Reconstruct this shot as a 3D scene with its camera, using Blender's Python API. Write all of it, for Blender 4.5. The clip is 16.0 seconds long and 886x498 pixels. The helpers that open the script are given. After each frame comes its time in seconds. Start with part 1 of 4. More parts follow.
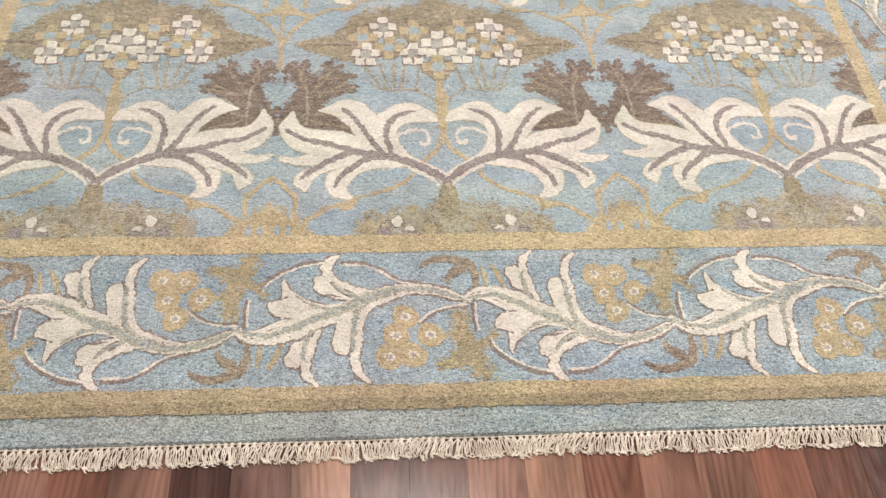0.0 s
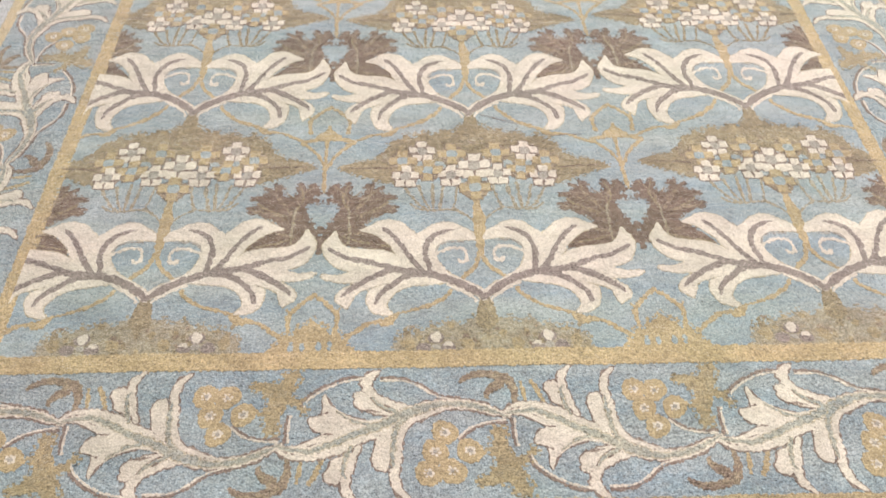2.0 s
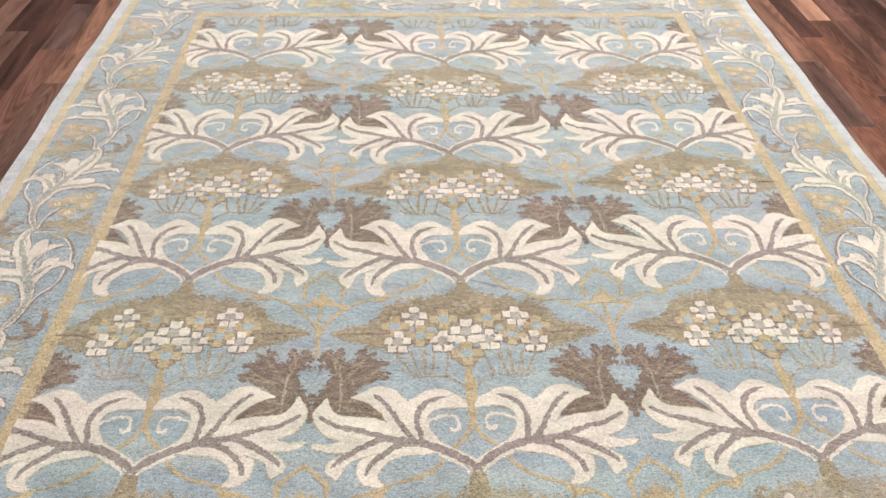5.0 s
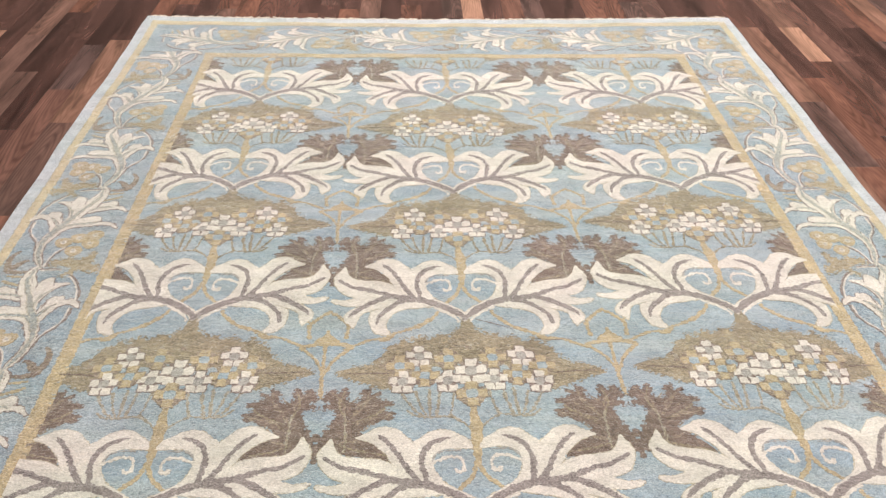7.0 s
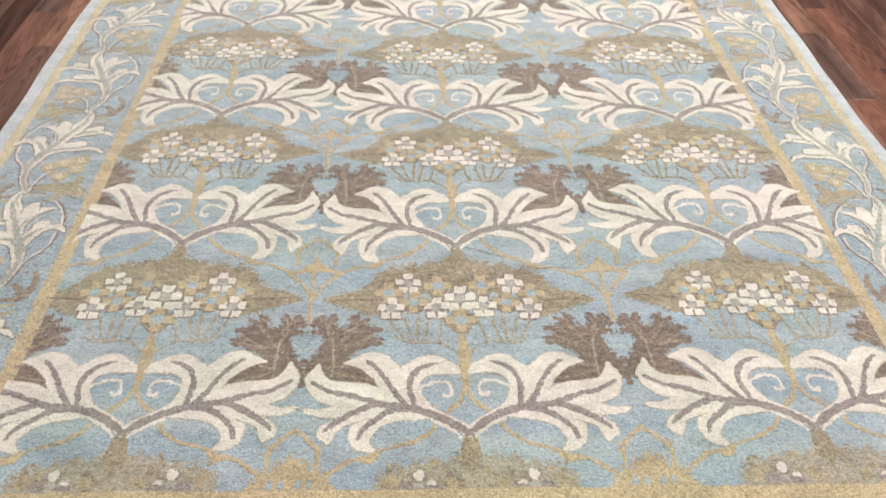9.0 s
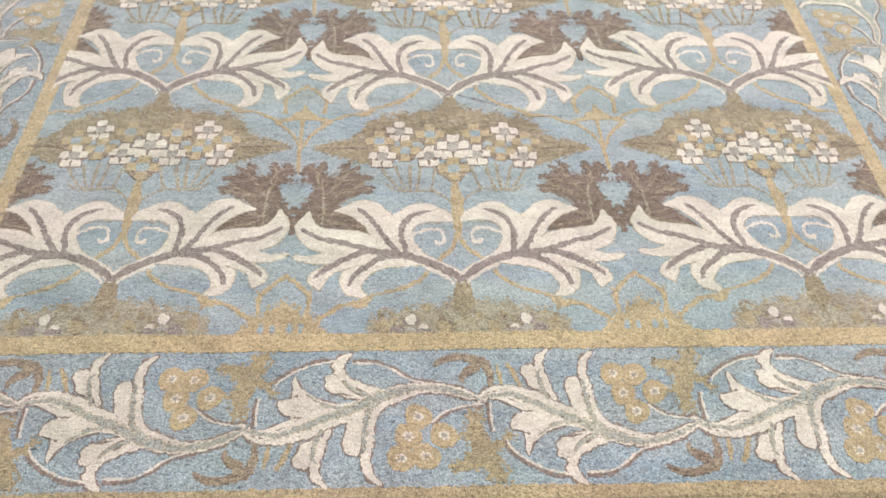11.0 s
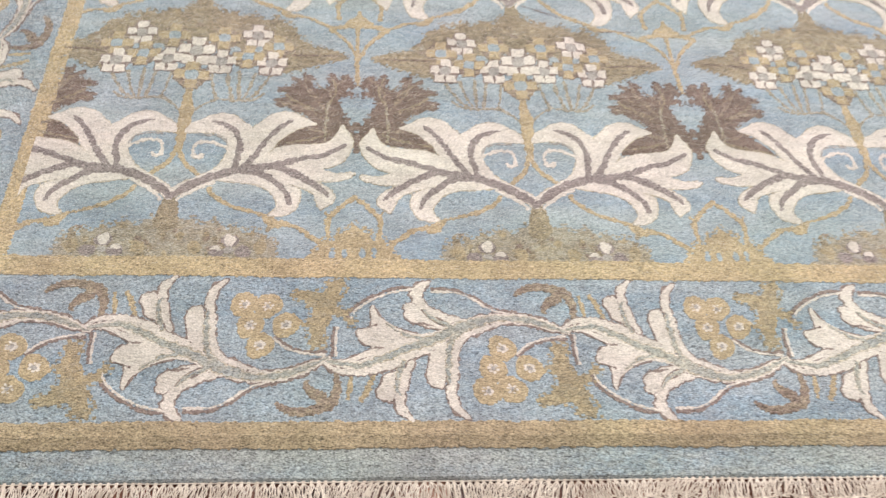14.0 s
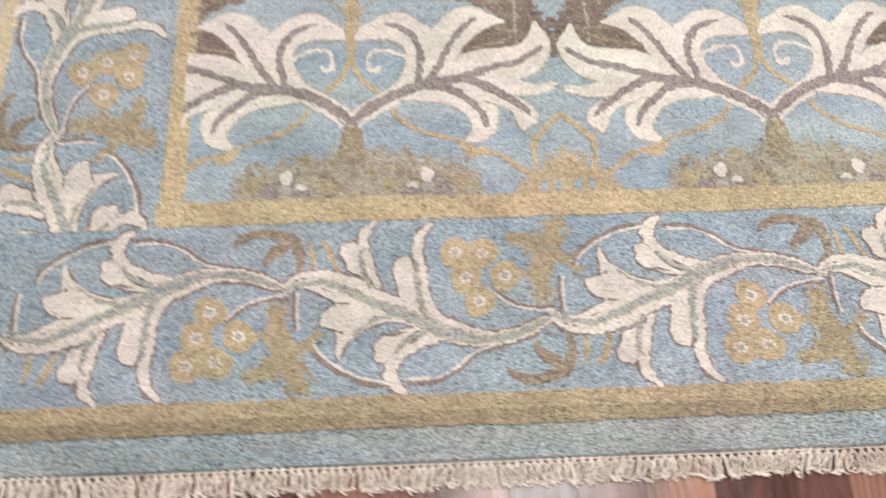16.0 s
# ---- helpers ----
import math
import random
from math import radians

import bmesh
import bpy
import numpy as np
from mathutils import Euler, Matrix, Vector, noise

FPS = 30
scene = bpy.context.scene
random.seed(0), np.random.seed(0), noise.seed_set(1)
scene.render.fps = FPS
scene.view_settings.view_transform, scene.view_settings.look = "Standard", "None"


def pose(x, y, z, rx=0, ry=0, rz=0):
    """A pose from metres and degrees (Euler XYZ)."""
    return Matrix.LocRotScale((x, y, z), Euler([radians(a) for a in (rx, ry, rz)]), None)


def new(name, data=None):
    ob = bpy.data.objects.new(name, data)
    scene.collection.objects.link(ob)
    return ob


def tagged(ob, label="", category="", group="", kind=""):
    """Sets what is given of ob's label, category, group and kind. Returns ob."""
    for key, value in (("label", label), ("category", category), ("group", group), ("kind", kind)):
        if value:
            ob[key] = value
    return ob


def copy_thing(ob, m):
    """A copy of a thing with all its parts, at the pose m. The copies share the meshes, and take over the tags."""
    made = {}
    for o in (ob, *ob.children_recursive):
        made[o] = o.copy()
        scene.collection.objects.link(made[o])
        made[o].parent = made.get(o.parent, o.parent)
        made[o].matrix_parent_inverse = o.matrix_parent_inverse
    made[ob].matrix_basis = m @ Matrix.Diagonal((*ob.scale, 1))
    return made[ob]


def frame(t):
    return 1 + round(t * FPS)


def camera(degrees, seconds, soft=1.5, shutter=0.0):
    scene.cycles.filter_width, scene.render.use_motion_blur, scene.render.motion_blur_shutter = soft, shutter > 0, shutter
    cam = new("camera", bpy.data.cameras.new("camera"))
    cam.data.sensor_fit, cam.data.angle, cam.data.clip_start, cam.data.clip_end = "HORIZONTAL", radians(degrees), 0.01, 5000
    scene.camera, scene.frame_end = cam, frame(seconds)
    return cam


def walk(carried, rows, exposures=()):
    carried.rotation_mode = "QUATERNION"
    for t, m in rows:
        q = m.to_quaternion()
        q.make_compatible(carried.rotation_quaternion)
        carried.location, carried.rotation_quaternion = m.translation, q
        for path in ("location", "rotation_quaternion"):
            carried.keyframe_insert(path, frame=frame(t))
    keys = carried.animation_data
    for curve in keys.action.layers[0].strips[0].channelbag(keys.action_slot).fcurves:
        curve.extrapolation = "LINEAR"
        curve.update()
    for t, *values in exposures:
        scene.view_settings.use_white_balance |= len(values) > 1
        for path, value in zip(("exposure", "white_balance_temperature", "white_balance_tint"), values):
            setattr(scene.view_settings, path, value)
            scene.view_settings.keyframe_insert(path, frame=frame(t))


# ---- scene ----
cam = camera(54.46, 16.0, soft=1.4, shutter=0.5)
PATH = [
    (0.0, -0.1185, -0.9868, 1.2407, 34.302, -2.891, -2.917),
    (0.5, -0.1147, -0.9900, 1.2373, 35.577, -2.313, -2.880),
    (1.0, -0.1131, -1.0006, 1.2408, 37.852, -2.125, -2.122),
    (1.5, -0.1177, -1.0010, 1.2445, 39.828, -1.274, -1.881),
    (2.0, -0.1213, -1.0101, 1.2575, 42.258, -0.694, -1.658),
    (2.5, -0.1188, -1.0117, 1.2686, 44.363, -0.581, -1.454),
    (3.0, -0.1169, -1.0030, 1.2742, 45.933, -1.186, -1.469),
    (3.5, -0.1117, -0.9966, 1.2796, 47.511, -0.978, -1.537),
    (4.0, -0.1137, -0.9969, 1.2886, 49.269, -0.731, -1.566),
    (4.5, -0.1165, -0.9976, 1.2936, 50.616, -0.912, -1.826),
    (5.0, -0.1164, -0.9962, 1.2952, 52.102, -0.889, -1.991),
    (7.5, -0.1208, -0.9933, 1.2993, 54.619, -0.741, -1.664),
    (8.0, -0.1185, -0.9906, 1.2931, 53.736, -0.635, -1.572),
    (8.5, -0.1149, -0.9907, 1.2859, 52.217, -0.960, -1.701),
    (9.0, -0.1095, -0.9956, 1.2713, 50.431, -1.455, -1.745),
    (9.5, -0.1079, -1.0004, 1.2539, 48.429, -1.630, -1.757),
    (12.0, -0.1009, -1.0016, 1.1932, 38.505, -1.840, -2.157),
    (12.5, -0.1043, -0.9984, 1.1905, 37.512, -2.099, -2.220),
    (13.0, -0.1146, -0.9938, 1.1888, 37.144, -2.086, -2.130),
    (13.5, -0.2044, -0.9852, 1.1861, 36.813, -3.109, -2.430),
    (14.0, -0.2859, -0.9257, 1.1775, 35.450, -4.299, -2.164),
    (14.5, -0.3103, -0.7769, 1.1255, 27.429, -1.798, -1.438),
    (15.0, -0.3334, -0.6747, 1.0797, 21.861, -0.091, -2.295),
    (15.5, -0.3881, -0.6541, 1.0782, 20.289, -0.319, 0.143),
    (16.0, -0.5363, -0.6640, 1.1104, 22.837, -0.954, -2.327),
]
walk(cam, [(t, pose(x, y, z, rx, ry, rz)) for t, x, y, z, rx, ry, rz in PATH],
     [(0.0, 0.03, 6650, 12), (1.0, 0.0, 6760, 12), (4.5, 0.0, 6640, 12), (7.5, 0.0, 6500, 11), (9.0, 0.0, 6440, 10), (12.5, 0.0, 6470, 13), (14.5, 0.07, 6400, 14), (16.0, 0.10, 6370, 14)])

# ---- light: a closed showroom with recessed ceiling panels, all but the first added unseen ----
world = bpy.data.worlds.new("room_air")
world.use_nodes = True
world.node_tree.nodes["Background"].inputs[0].default_value = (0.8, 0.85, 0.9, 1)
world.node_tree.nodes["Background"].inputs[1].default_value = 0.0
scene.world = world
CEILING = 2.75
# first placed by its floor glare; the rest added, shares set to balance brightness
LAMPS = [(-0.03, -0.27, 1.15), (-2.45, -0.27, 0.5), (3.3, -0.1, 4.1), (-0.03, 2.85, 2.35), (-2.45, 2.85, 1.5), (2.4, 2.85, 2.35), (-2.45, -2.6, 0.3), (-0.03, -2.6, 0.4), (2.4, -2.6, 0.5)]
LAMP_POWER = 32.0
for lx, ly, share in LAMPS:
    light = bpy.data.lights.new("panel_light", "AREA")
    light.shape, light.size, light.size_y = "RECTANGLE", 0.56, 1.16
    light.energy, light.color = LAMP_POWER * share, (1.0, 0.965, 0.91)
    lamp = new("panel_light", light)
    lamp.matrix_world = pose(lx, ly, CEILING - 0.035)


# ---- materials ----
def material(name):
    m = bpy.data.materials.new(name)
    m.use_nodes = True
    return m, m.node_tree.nodes, m.node_tree.links, m.node_tree.nodes["Principled BSDF"]


def mix(nodes, links, kind, a, b, factor):
    """A colour mix node; a and b are sockets or colours."""
    n = nodes.new("ShaderNodeMix")
    n.data_type, n.blend_type = "RGBA", kind
    for socket, v in ((0, factor), (6, a), (7, b)):
        if isinstance(v, (int, float)):
            n.inputs[socket].default_value = v
        elif isinstance(v, tuple):
            n.inputs[socket].default_value = (*v, 1)
        else:
            links.new(v, n.inputs[socket])
    return n.outputs[2]


def ramp(nodes, links, source, stops):
    n = nodes.new("ShaderNodeValToRGB")
    while len(n.color_ramp.elements) < len(stops):
        n.color_ramp.elements.new(0.5)
    for e, (at, c) in zip(n.color_ramp.elements, stops):
        e.position, e.color = at, (*c, 1) if isinstance(c, tuple) else (c, c, c, 1)
    links.new(source, n.inputs[0])
    return n.outputs[0]


def noise_at(nodes, links, scale, detail=3.0, stretch=(1, 1, 1), rough=0.55, kind="Position"):
    if kind == "Position":
        src = nodes.new("ShaderNodeNewGeometry").outputs["Position"]
    else:
        src = nodes.new("ShaderNodeTexCoord").outputs[kind]
    mp = nodes.new("ShaderNodeMapping")
    mp.inputs["Scale"].default_value = stretch
    links.new(src, mp.inputs["Vector"])
    n = nodes.new("ShaderNodeTexNoise")
    n.inputs["Scale"].default_value, n.inputs["Detail"].default_value, n.inputs["Roughness"].default_value = scale, detail, rough
    links.new(mp.outputs[0], n.inputs["Vector"])
    return n.outputs["Fac"]


def wool(name, colour, shift, speck=0.6, abrash=0.6, blotch=0.5):
    """Hand-knotted wool pile: uneven dye in bands across the weft, blotches, knot-sized grain; light and shade of the
    pile's lie and of tuft gaps put into the colour.
    """
    m, nodes, links, p = material(name)
    bands = ramp(nodes, links, noise_at(nodes, links, 1.0, 3, (1.6, 13, 1)), [(0.38, 0.0), (0.64, 1.0)])
    c = mix(nodes, links, "MIX", colour, shift, bands)
    c = mix(nodes, links, "MIX", colour, c, abrash)
    spots = ramp(nodes, links, noise_at(nodes, links, 75, 3, (0.8, 1.2, 1), 0.65), [(0.42, 0.0), (0.62, 1.0)])
    c = mix(nodes, links, "MIX", c, mix(nodes, links, "MIX", c, shift, spots), blotch)
    # broad light and dark of the leaning pile, painted into the base colour
    pile_shade = ramp(nodes, links, noise_at(nodes, links, 11, 5, (1, 1.6, 1), 0.65), [(0.3, 0.74), (0.7, 1.17)])
    c = mix(nodes, links, "MULTIPLY", c, pile_shade, 0.8)
    hue = ramp(nodes, links, noise_at(nodes, links, 3.3, 3, (1, 1.4, 1), 0.6), [(0.36, (1.03, 0.99, 1.03)), (0.5, (0.99, 1.0, 1.0)), (0.64, (0.95, 1.012, 0.975))])
    c = mix(nodes, links, "MULTIPLY", c, hue, 0.7)
    knots = ramp(nodes, links, noise_at(nodes, links, 430, 1, (0.85, 1.1, 1), 0.5), [(0.28, 0.45), (0.5, 1.0), (0.72, 1.36)])
    c = mix(nodes, links, "MULTIPLY", c, knots, speck)
    tufts = ramp(nodes, links, noise_at(nodes, links, 200, 2, (0.8, 1.2, 1), 0.6), [(0.3, 0.65), (0.7, 1.26)])
    c = mix(nodes, links, "MULTIPLY", c, tufts, 0.9 * speck)
    gaps = ramp(nodes, links, noise_at(nodes, links, 235, 3, (0.5, 1.5, 1), 0.75), [(0.37, 0.08), (0.43, 1.0)])
    c = mix(nodes, links, "MULTIPLY", c, gaps, 0.75 * speck)
    links.new(c, p.inputs["Base Color"])
    p.inputs["Roughness"].default_value = 0.95
    p.inputs["Specular IOR Level"].default_value = 0.12
    p.inputs["Sheen Weight"].default_value = 1.0
    p.inputs["Sheen Roughness"].default_value = 0.28
    b1 = nodes.new("ShaderNodeBump")
    b1.inputs["Strength"].default_value, b1.inputs["Distance"].default_value = 0.8, 0.004
    links.new(noise_at(nodes, links, 330, 3, (0.85, 1.15, 1), 0.65), b1.inputs["Height"])
    b2 = nodes.new("ShaderNodeBump")
    b2.inputs["Strength"].default_value, b2.inputs["Distance"].default_value = 0.45, 0.02
    links.new(noise_at(nodes, links, 14, 5, (0.7, 1.3, 1), 0.65), b2.inputs["Height"])
    links.new(b1.outputs[0], b2.inputs["Normal"])
    links.new(b2.outputs[0], p.inputs["Normal"])
    return m


BLUE = wool("blue_wool", (0.305, 0.392, 0.46), (0.40, 0.458, 0.472), 0.62, 0.9, 0.4)
BORDER_BLUE = wool("border_blue_wool", (0.302, 0.392, 0.460), (0.40, 0.446, 0.468), 0.86, 0.8, 0.5)
TEAL = wool("teal_wool", (0.312, 0.385, 0.422), (0.385, 0.412, 0.388), 1.0, 0.9, 0.6)
PALE = wool("pale_edge_wool", (0.50, 0.545, 0.59), (0.58, 0.60, 0.62), 0.6, 0.6, 0.4)
GOLD = wool("gold_wool", (0.50, 0.40, 0.255), (0.42, 0.35, 0.24), 0.85, 0.5, 0.5)
# paler dye of GOLD, with the washed sheen of sides and far end painted in
SHEEN_GOLD = wool("pale_sheen_gold_wool", (0.60, 0.50, 0.325), (0.56, 0.49, 0.35), 0.6, 0.5, 0.5)
WARM_GOLD = wool("warm_gold_wool", (0.555, 0.45, 0.28), (0.49, 0.40, 0.265), 0.8, 0.5, 0.5)
DULL_GOLD = wool("dull_gold_wool", (0.31, 0.255, 0.165), (0.40, 0.33, 0.22), 0.95, 0.6, 0.6)
TAN = wool("tan_wool", (0.51, 0.415, 0.265), (0.45, 0.38, 0.255), 0.7, 0.5, 0.4)
OLIVE = wool("olive_wool", (0.275, 0.235, 0.168), (0.405, 0.348, 0.242), 0.9, 0.5, 0.8)
LIGHT_OLIVE = wool("light_olive_wool", (0.45, 0.37, 0.235), (0.37, 0.325, 0.23), 0.8, 0.5, 0.8)
BROWN = wool("brown_wool", (0.185, 0.140, 0.118), (0.275, 0.218, 0.18), 0.9, 0.5, 0.8)
VEIN = wool("vein_wool", (0.285, 0.245, 0.235), (0.37, 0.33, 0.31), 0.85, 0.4, 0.6)
UMBER = wool("umber_wool", (0.25, 0.195, 0.165), (0.38, 0.32, 0.235), 0.95, 0.5, 0.9)
OUTLINE = wool("outline_wool", (0.255, 0.200, 0.178), (0.33, 0.275, 0.24), 0.7, 0.4, 0.6)
IVORY = wool("ivory_wool", (0.685, 0.635, 0.565), (0.73, 0.695, 0.64), 0.42, 0.4, 0.4)
SAGE = wool("sage_wool", (0.355, 0.40, 0.415), (0.45, 0.44, 0.37), 0.85, 0.7, 0.8)
STALK = wool("stalk_wool", (0.36, 0.315, 0.225), (0.42, 0.40, 0.34), 0.8, 0.5, 0.8)
PALE_OLIVE = wool("pale_olive_wool", (0.46, 0.41, 0.29), (0.60, 0.55, 0.46), 0.8, 0.6, 0.9)
GREY = wool("grey_wool", (0.40, 0.385, 0.36), (0.45, 0.42, 0.38), 0.6, 0.4, 0.4)


def cotton():
    m, nodes, links, p = material("cotton_fringe")
    c = ramp(nodes, links, noise_at(nodes, links, 60, 2), [(0.3, (0.60, 0.52, 0.44)), (0.7, (0.82, 0.75, 0.66))])
    links.new(c, p.inputs["Base Color"])
    p.inputs["Roughness"].default_value = 0.9
    b = nodes.new("ShaderNodeBump")
    b.inputs["Strength"].default_value, b.inputs["Distance"].default_value = 0.6, 0.001
    links.new(noise_at(nodes, links, 900, 2), b.inputs["Height"])
    links.new(b.outputs[0], p.inputs["Normal"])
    return m


COTTON = cotton()


def floor_wood(name="strip_floor", joined=False):
    """Printed red-brown strip laminate: a tone for each strip, grain along it, open rings here and there."""
    m, nodes, links, p = material(name)
    info = nodes.new("ShaderNodeNewGeometry" if joined else "ShaderNodeObjectInfo")
    chance = info.outputs["Random Per Island" if joined else "Random"]
    coord = nodes.new("ShaderNodeTexCoord")
    add = nodes.new("ShaderNodeVectorMath")
    add.operation = "MULTIPLY_ADD"
    spread = nodes.new("ShaderNodeCombineXYZ")
    for k in range(3):
        links.new(chance, spread.inputs[k])
    links.new(spread.outputs[0], add.inputs[0])
    add.inputs[1].default_value = (37.0, 91.0, 53.0)
    links.new(coord.outputs["Object"], add.inputs[2])

    def grain(scale, stretch, detail, distortion=0.0):
        mp = nodes.new("ShaderNodeMapping")
        mp.inputs["Scale"].default_value = stretch
        links.new(add.outputs[0], mp.inputs["Vector"])
        n = nodes.new("ShaderNodeTexNoise")
        n.inputs["Scale"].default_value, n.inputs["Detail"].default_value, n.inputs["Distortion"].default_value = scale, detail, distortion
        links.new(mp.outputs[0], n.inputs["Vector"])
        return n.outputs["Fac"]

    tone = ramp(nodes, links, chance, [(0.0, (0.050, 0.024, 0.020)), (0.3, (0.090, 0.043, 0.035)), (0.5, (0.160, 0.070, 0.048)), (0.7, (0.095, 0.056, 0.050)), (0.88, (0.19, 0.097, 0.070)), (1.0, (0.33, 0.18, 0.125))])
    wide = ramp(nodes, links, grain(16, (1, 0.14, 1), 4, 0.8), [(0.28, 0.42), (0.72, 1.6)])
    c = mix(nodes, links, "MULTIPLY", tone, wide, 0.9)
    # long arched rings about a heart that lies elsewhere in each strip
    def offset(turns, reach):
        n = None
        for kind, value in (("MULTIPLY", turns), ("FRACT", 0.0), ("SUBTRACT", 0.5), ("MULTIPLY", reach)):
            k = nodes.new("ShaderNodeMath")
            k.operation = kind
            k.inputs[1].default_value = value
            links.new(n.outputs[0] if n else chance, k.inputs[0])
            n = k
        return n.outputs[0]

    heart = nodes.new("ShaderNodeCombineXYZ")
    links.new(offset(7.13, 0.10), heart.inputs[0])
    links.new(offset(13.7, 0.9), heart.inputs[1])
    shifted = nodes.new("ShaderNodeVectorMath")
    links.new(coord.outputs["Object"], shifted.inputs[0])
    links.new(heart.outputs[0], shifted.inputs[1])
    mp = nodes.new("ShaderNodeMapping")
    mp.inputs["Scale"].default_value = (1.0, 0.11, 0.0)
    links.new(shifted.outputs[0], mp.inputs["Vector"])
    rings = nodes.new("ShaderNodeTexWave")
    rings.wave_type, rings.rings_direction = "RINGS", "Z"
    for key, value in (("Scale", 38.0), ("Distortion", 4.5), ("Detail", 3.0), ("Detail Scale", 0.7), ("Detail Roughness", 0.6)):
        rings.inputs[key].default_value = value
    links.new(mp.outputs[0], rings.inputs["Vector"])
    c = mix(nodes, links, "MULTIPLY", c, ramp(nodes, links, rings.outputs["Fac"], [(0.0, 0.72), (0.45, 1.0), (1.0, 1.15)]), ramp(nodes, links, grain(4, (1, 0.5, 1), 2), [(0.38, 0.15), (0.62, 0.9)]))
    fine = ramp(nodes, links, grain(190, (1, 0.09, 1), 3), [(0.3, 0.55), (0.6, 1.25)])
    c = mix(nodes, links, "MULTIPLY", c, fine, 0.3)
    links.new(c, p.inputs["Base Color"])
    links.new(ramp(nodes, links, grain(90, (1, 0.35, 1), 3), [(0.3, 0.16), (0.7, 0.27)]), p.inputs["Roughness"])
    p.inputs["Specular IOR Level"].default_value = 0.5
    b = nodes.new("ShaderNodeBump")
    b.inputs["Strength"].default_value, b.inputs["Distance"].default_value = 0.12, 0.001
    links.new(fine, b.inputs["Height"])
    links.new(b.outputs[0], p.inputs["Normal"])
    return m


WOOD = floor_wood()
JOINED_WOOD = floor_wood("joined_strip_floor", True)


def plain(name, colour, rough, scale=6.0):
    m, nodes, links, p = material(name)
    n = ramp(nodes, links, noise_at(nodes, links, scale, 4), [(0.3, tuple(0.93 * v for v in colour)), (0.7, colour)])
    links.new(n, p.inputs["Base Color"])
    p.inputs["Roughness"].default_value = rough
    return m


PAINT = plain("wall_paint", (0.72, 0.70, 0.66), 0.7)
# for the assumed walls: dark, so the floor mirrors less of them
WALL = plain("unseen_dark_wall", (0.20, 0.18, 0.16), 0.8)
SEAM = plain("dark_seam", (0.03, 0.015, 0.01), 0.6)
ENAMEL = plain("white_enamel", (0.8, 0.8, 0.8), 0.4)


# ---- mesh helpers ----
from mathutils.geometry import tessellate_polygon


class Pile:
    """Collects faces with a material each; the pieces of a pattern stand in the pile a hair apart in height."""

    def __init__(self, at=None, limits=None):
        self.v, self.f, self.m, self.mats = [], [], [], []
        self.at, self.limits, self.step = at or (lambda x, y: (x, y)), limits, 0

    def slot(self, mat):
        if mat not in self.mats:
            self.mats.append(mat)
        return self.mats.index(mat)

    def vert(self, x, y, z):
        x, y = self.at(x, y)
        if self.limits:
            x0, x1, y0, y1 = self.limits
            x, y = min(max(x, x0), x1), min(max(y, y0), y1)
        self.v.append(on_rug(x, y, z))
        return len(self.v) - 1

    def face(self, ids, mat):
        xs, ys = [self.v[i][0] for i in ids], [self.v[i][1] for i in ids]
        if max(xs) - min(xs) < 1e-6 or max(ys) - min(ys) < 1e-6:
            return
        self.f.append(ids)
        self.m.append(self.slot(mat))

    def build(self, name, parent, label=""):
        me = bpy.data.meshes.new(name)
        me.from_pydata(self.v, [], self.f)
        for mat in self.mats:
            me.materials.append(mat)
        me.polygons.foreach_set("material_index", self.m)
        me.polygons.foreach_set("use_smooth", [False] * len(self.f))
        me.update()
        ob = new(name, me)
        ob.parent = parent
        return tagged(ob, label)


RUG_TOP = 0.012
RIGHT_EDGE = lambda y: 1.196 + 0.0085 * (y - 1.2)
RIGHT_GOLD = lambda y: 0.888 + 0.0060 * (y - 0.76)


def on_rug(x, y, z):
    """From the drawn pattern to the rug as it lies: a slightly skewed right side, a bowed far end, a faintly wavy pile."""
    if x > 0.78:
        g, e = RIGHT_GOLD(y), RIGHT_EDGE(y)
        x = 0.78 + (x - 0.78) / 0.11 * (g - 0.78) if x < 0.89 else g + (x - 0.89) / 0.32 * (e - g)
    edge = min(max((abs(x) - 1.0) / 0.2, 0.0), 1.0)
    x += edge * (0.0024 * math.sin(7.3 * y + 1.0 + x) + 0.0014 * math.sin(19 * y + 2 * x))
    s = min(max((y - 1.9) / 0.58, 0.0), 1.0)
    y -= 0.035 * s * (1 - (x / 1.2) ** 2)
    wave = 0.0011 * math.sin(19 * x + 0.6 + 0.8 * math.sin(2.3 * y)) + 0.0008 * math.sin(4.1 * x + 1.3 * y) * math.sin(3.3 * y + 0.7) + 0.0006 * math.sin(9 * x - 5 * y)
    front = min(max((-0.36 - y) / 0.10, 0.0), 1.0)
    wave += front * (0.0016 * math.sin(21 * x + 1.9 * math.sin(5.3 * x)) + 0.0009 * math.sin(47 * x + 9 * y))
    return (x, y, RUG_TOP + z + wave)


KNOT = (0.0046, 0.0042)


def jag(x, y, amount=0.0022):
    """How far an edge steps in or out: by whole knots, with a slower wander."""
    h = math.sin(math.floor(x / KNOT[0]) * 127.1 + math.floor(y / KNOT[1]) * 311.7) * 43758.5453
    return amount * (1.5 * (h - math.floor(h)) - 0.75 + 0.9 * noise.noise((x * 90, y * 90, 7.7)))


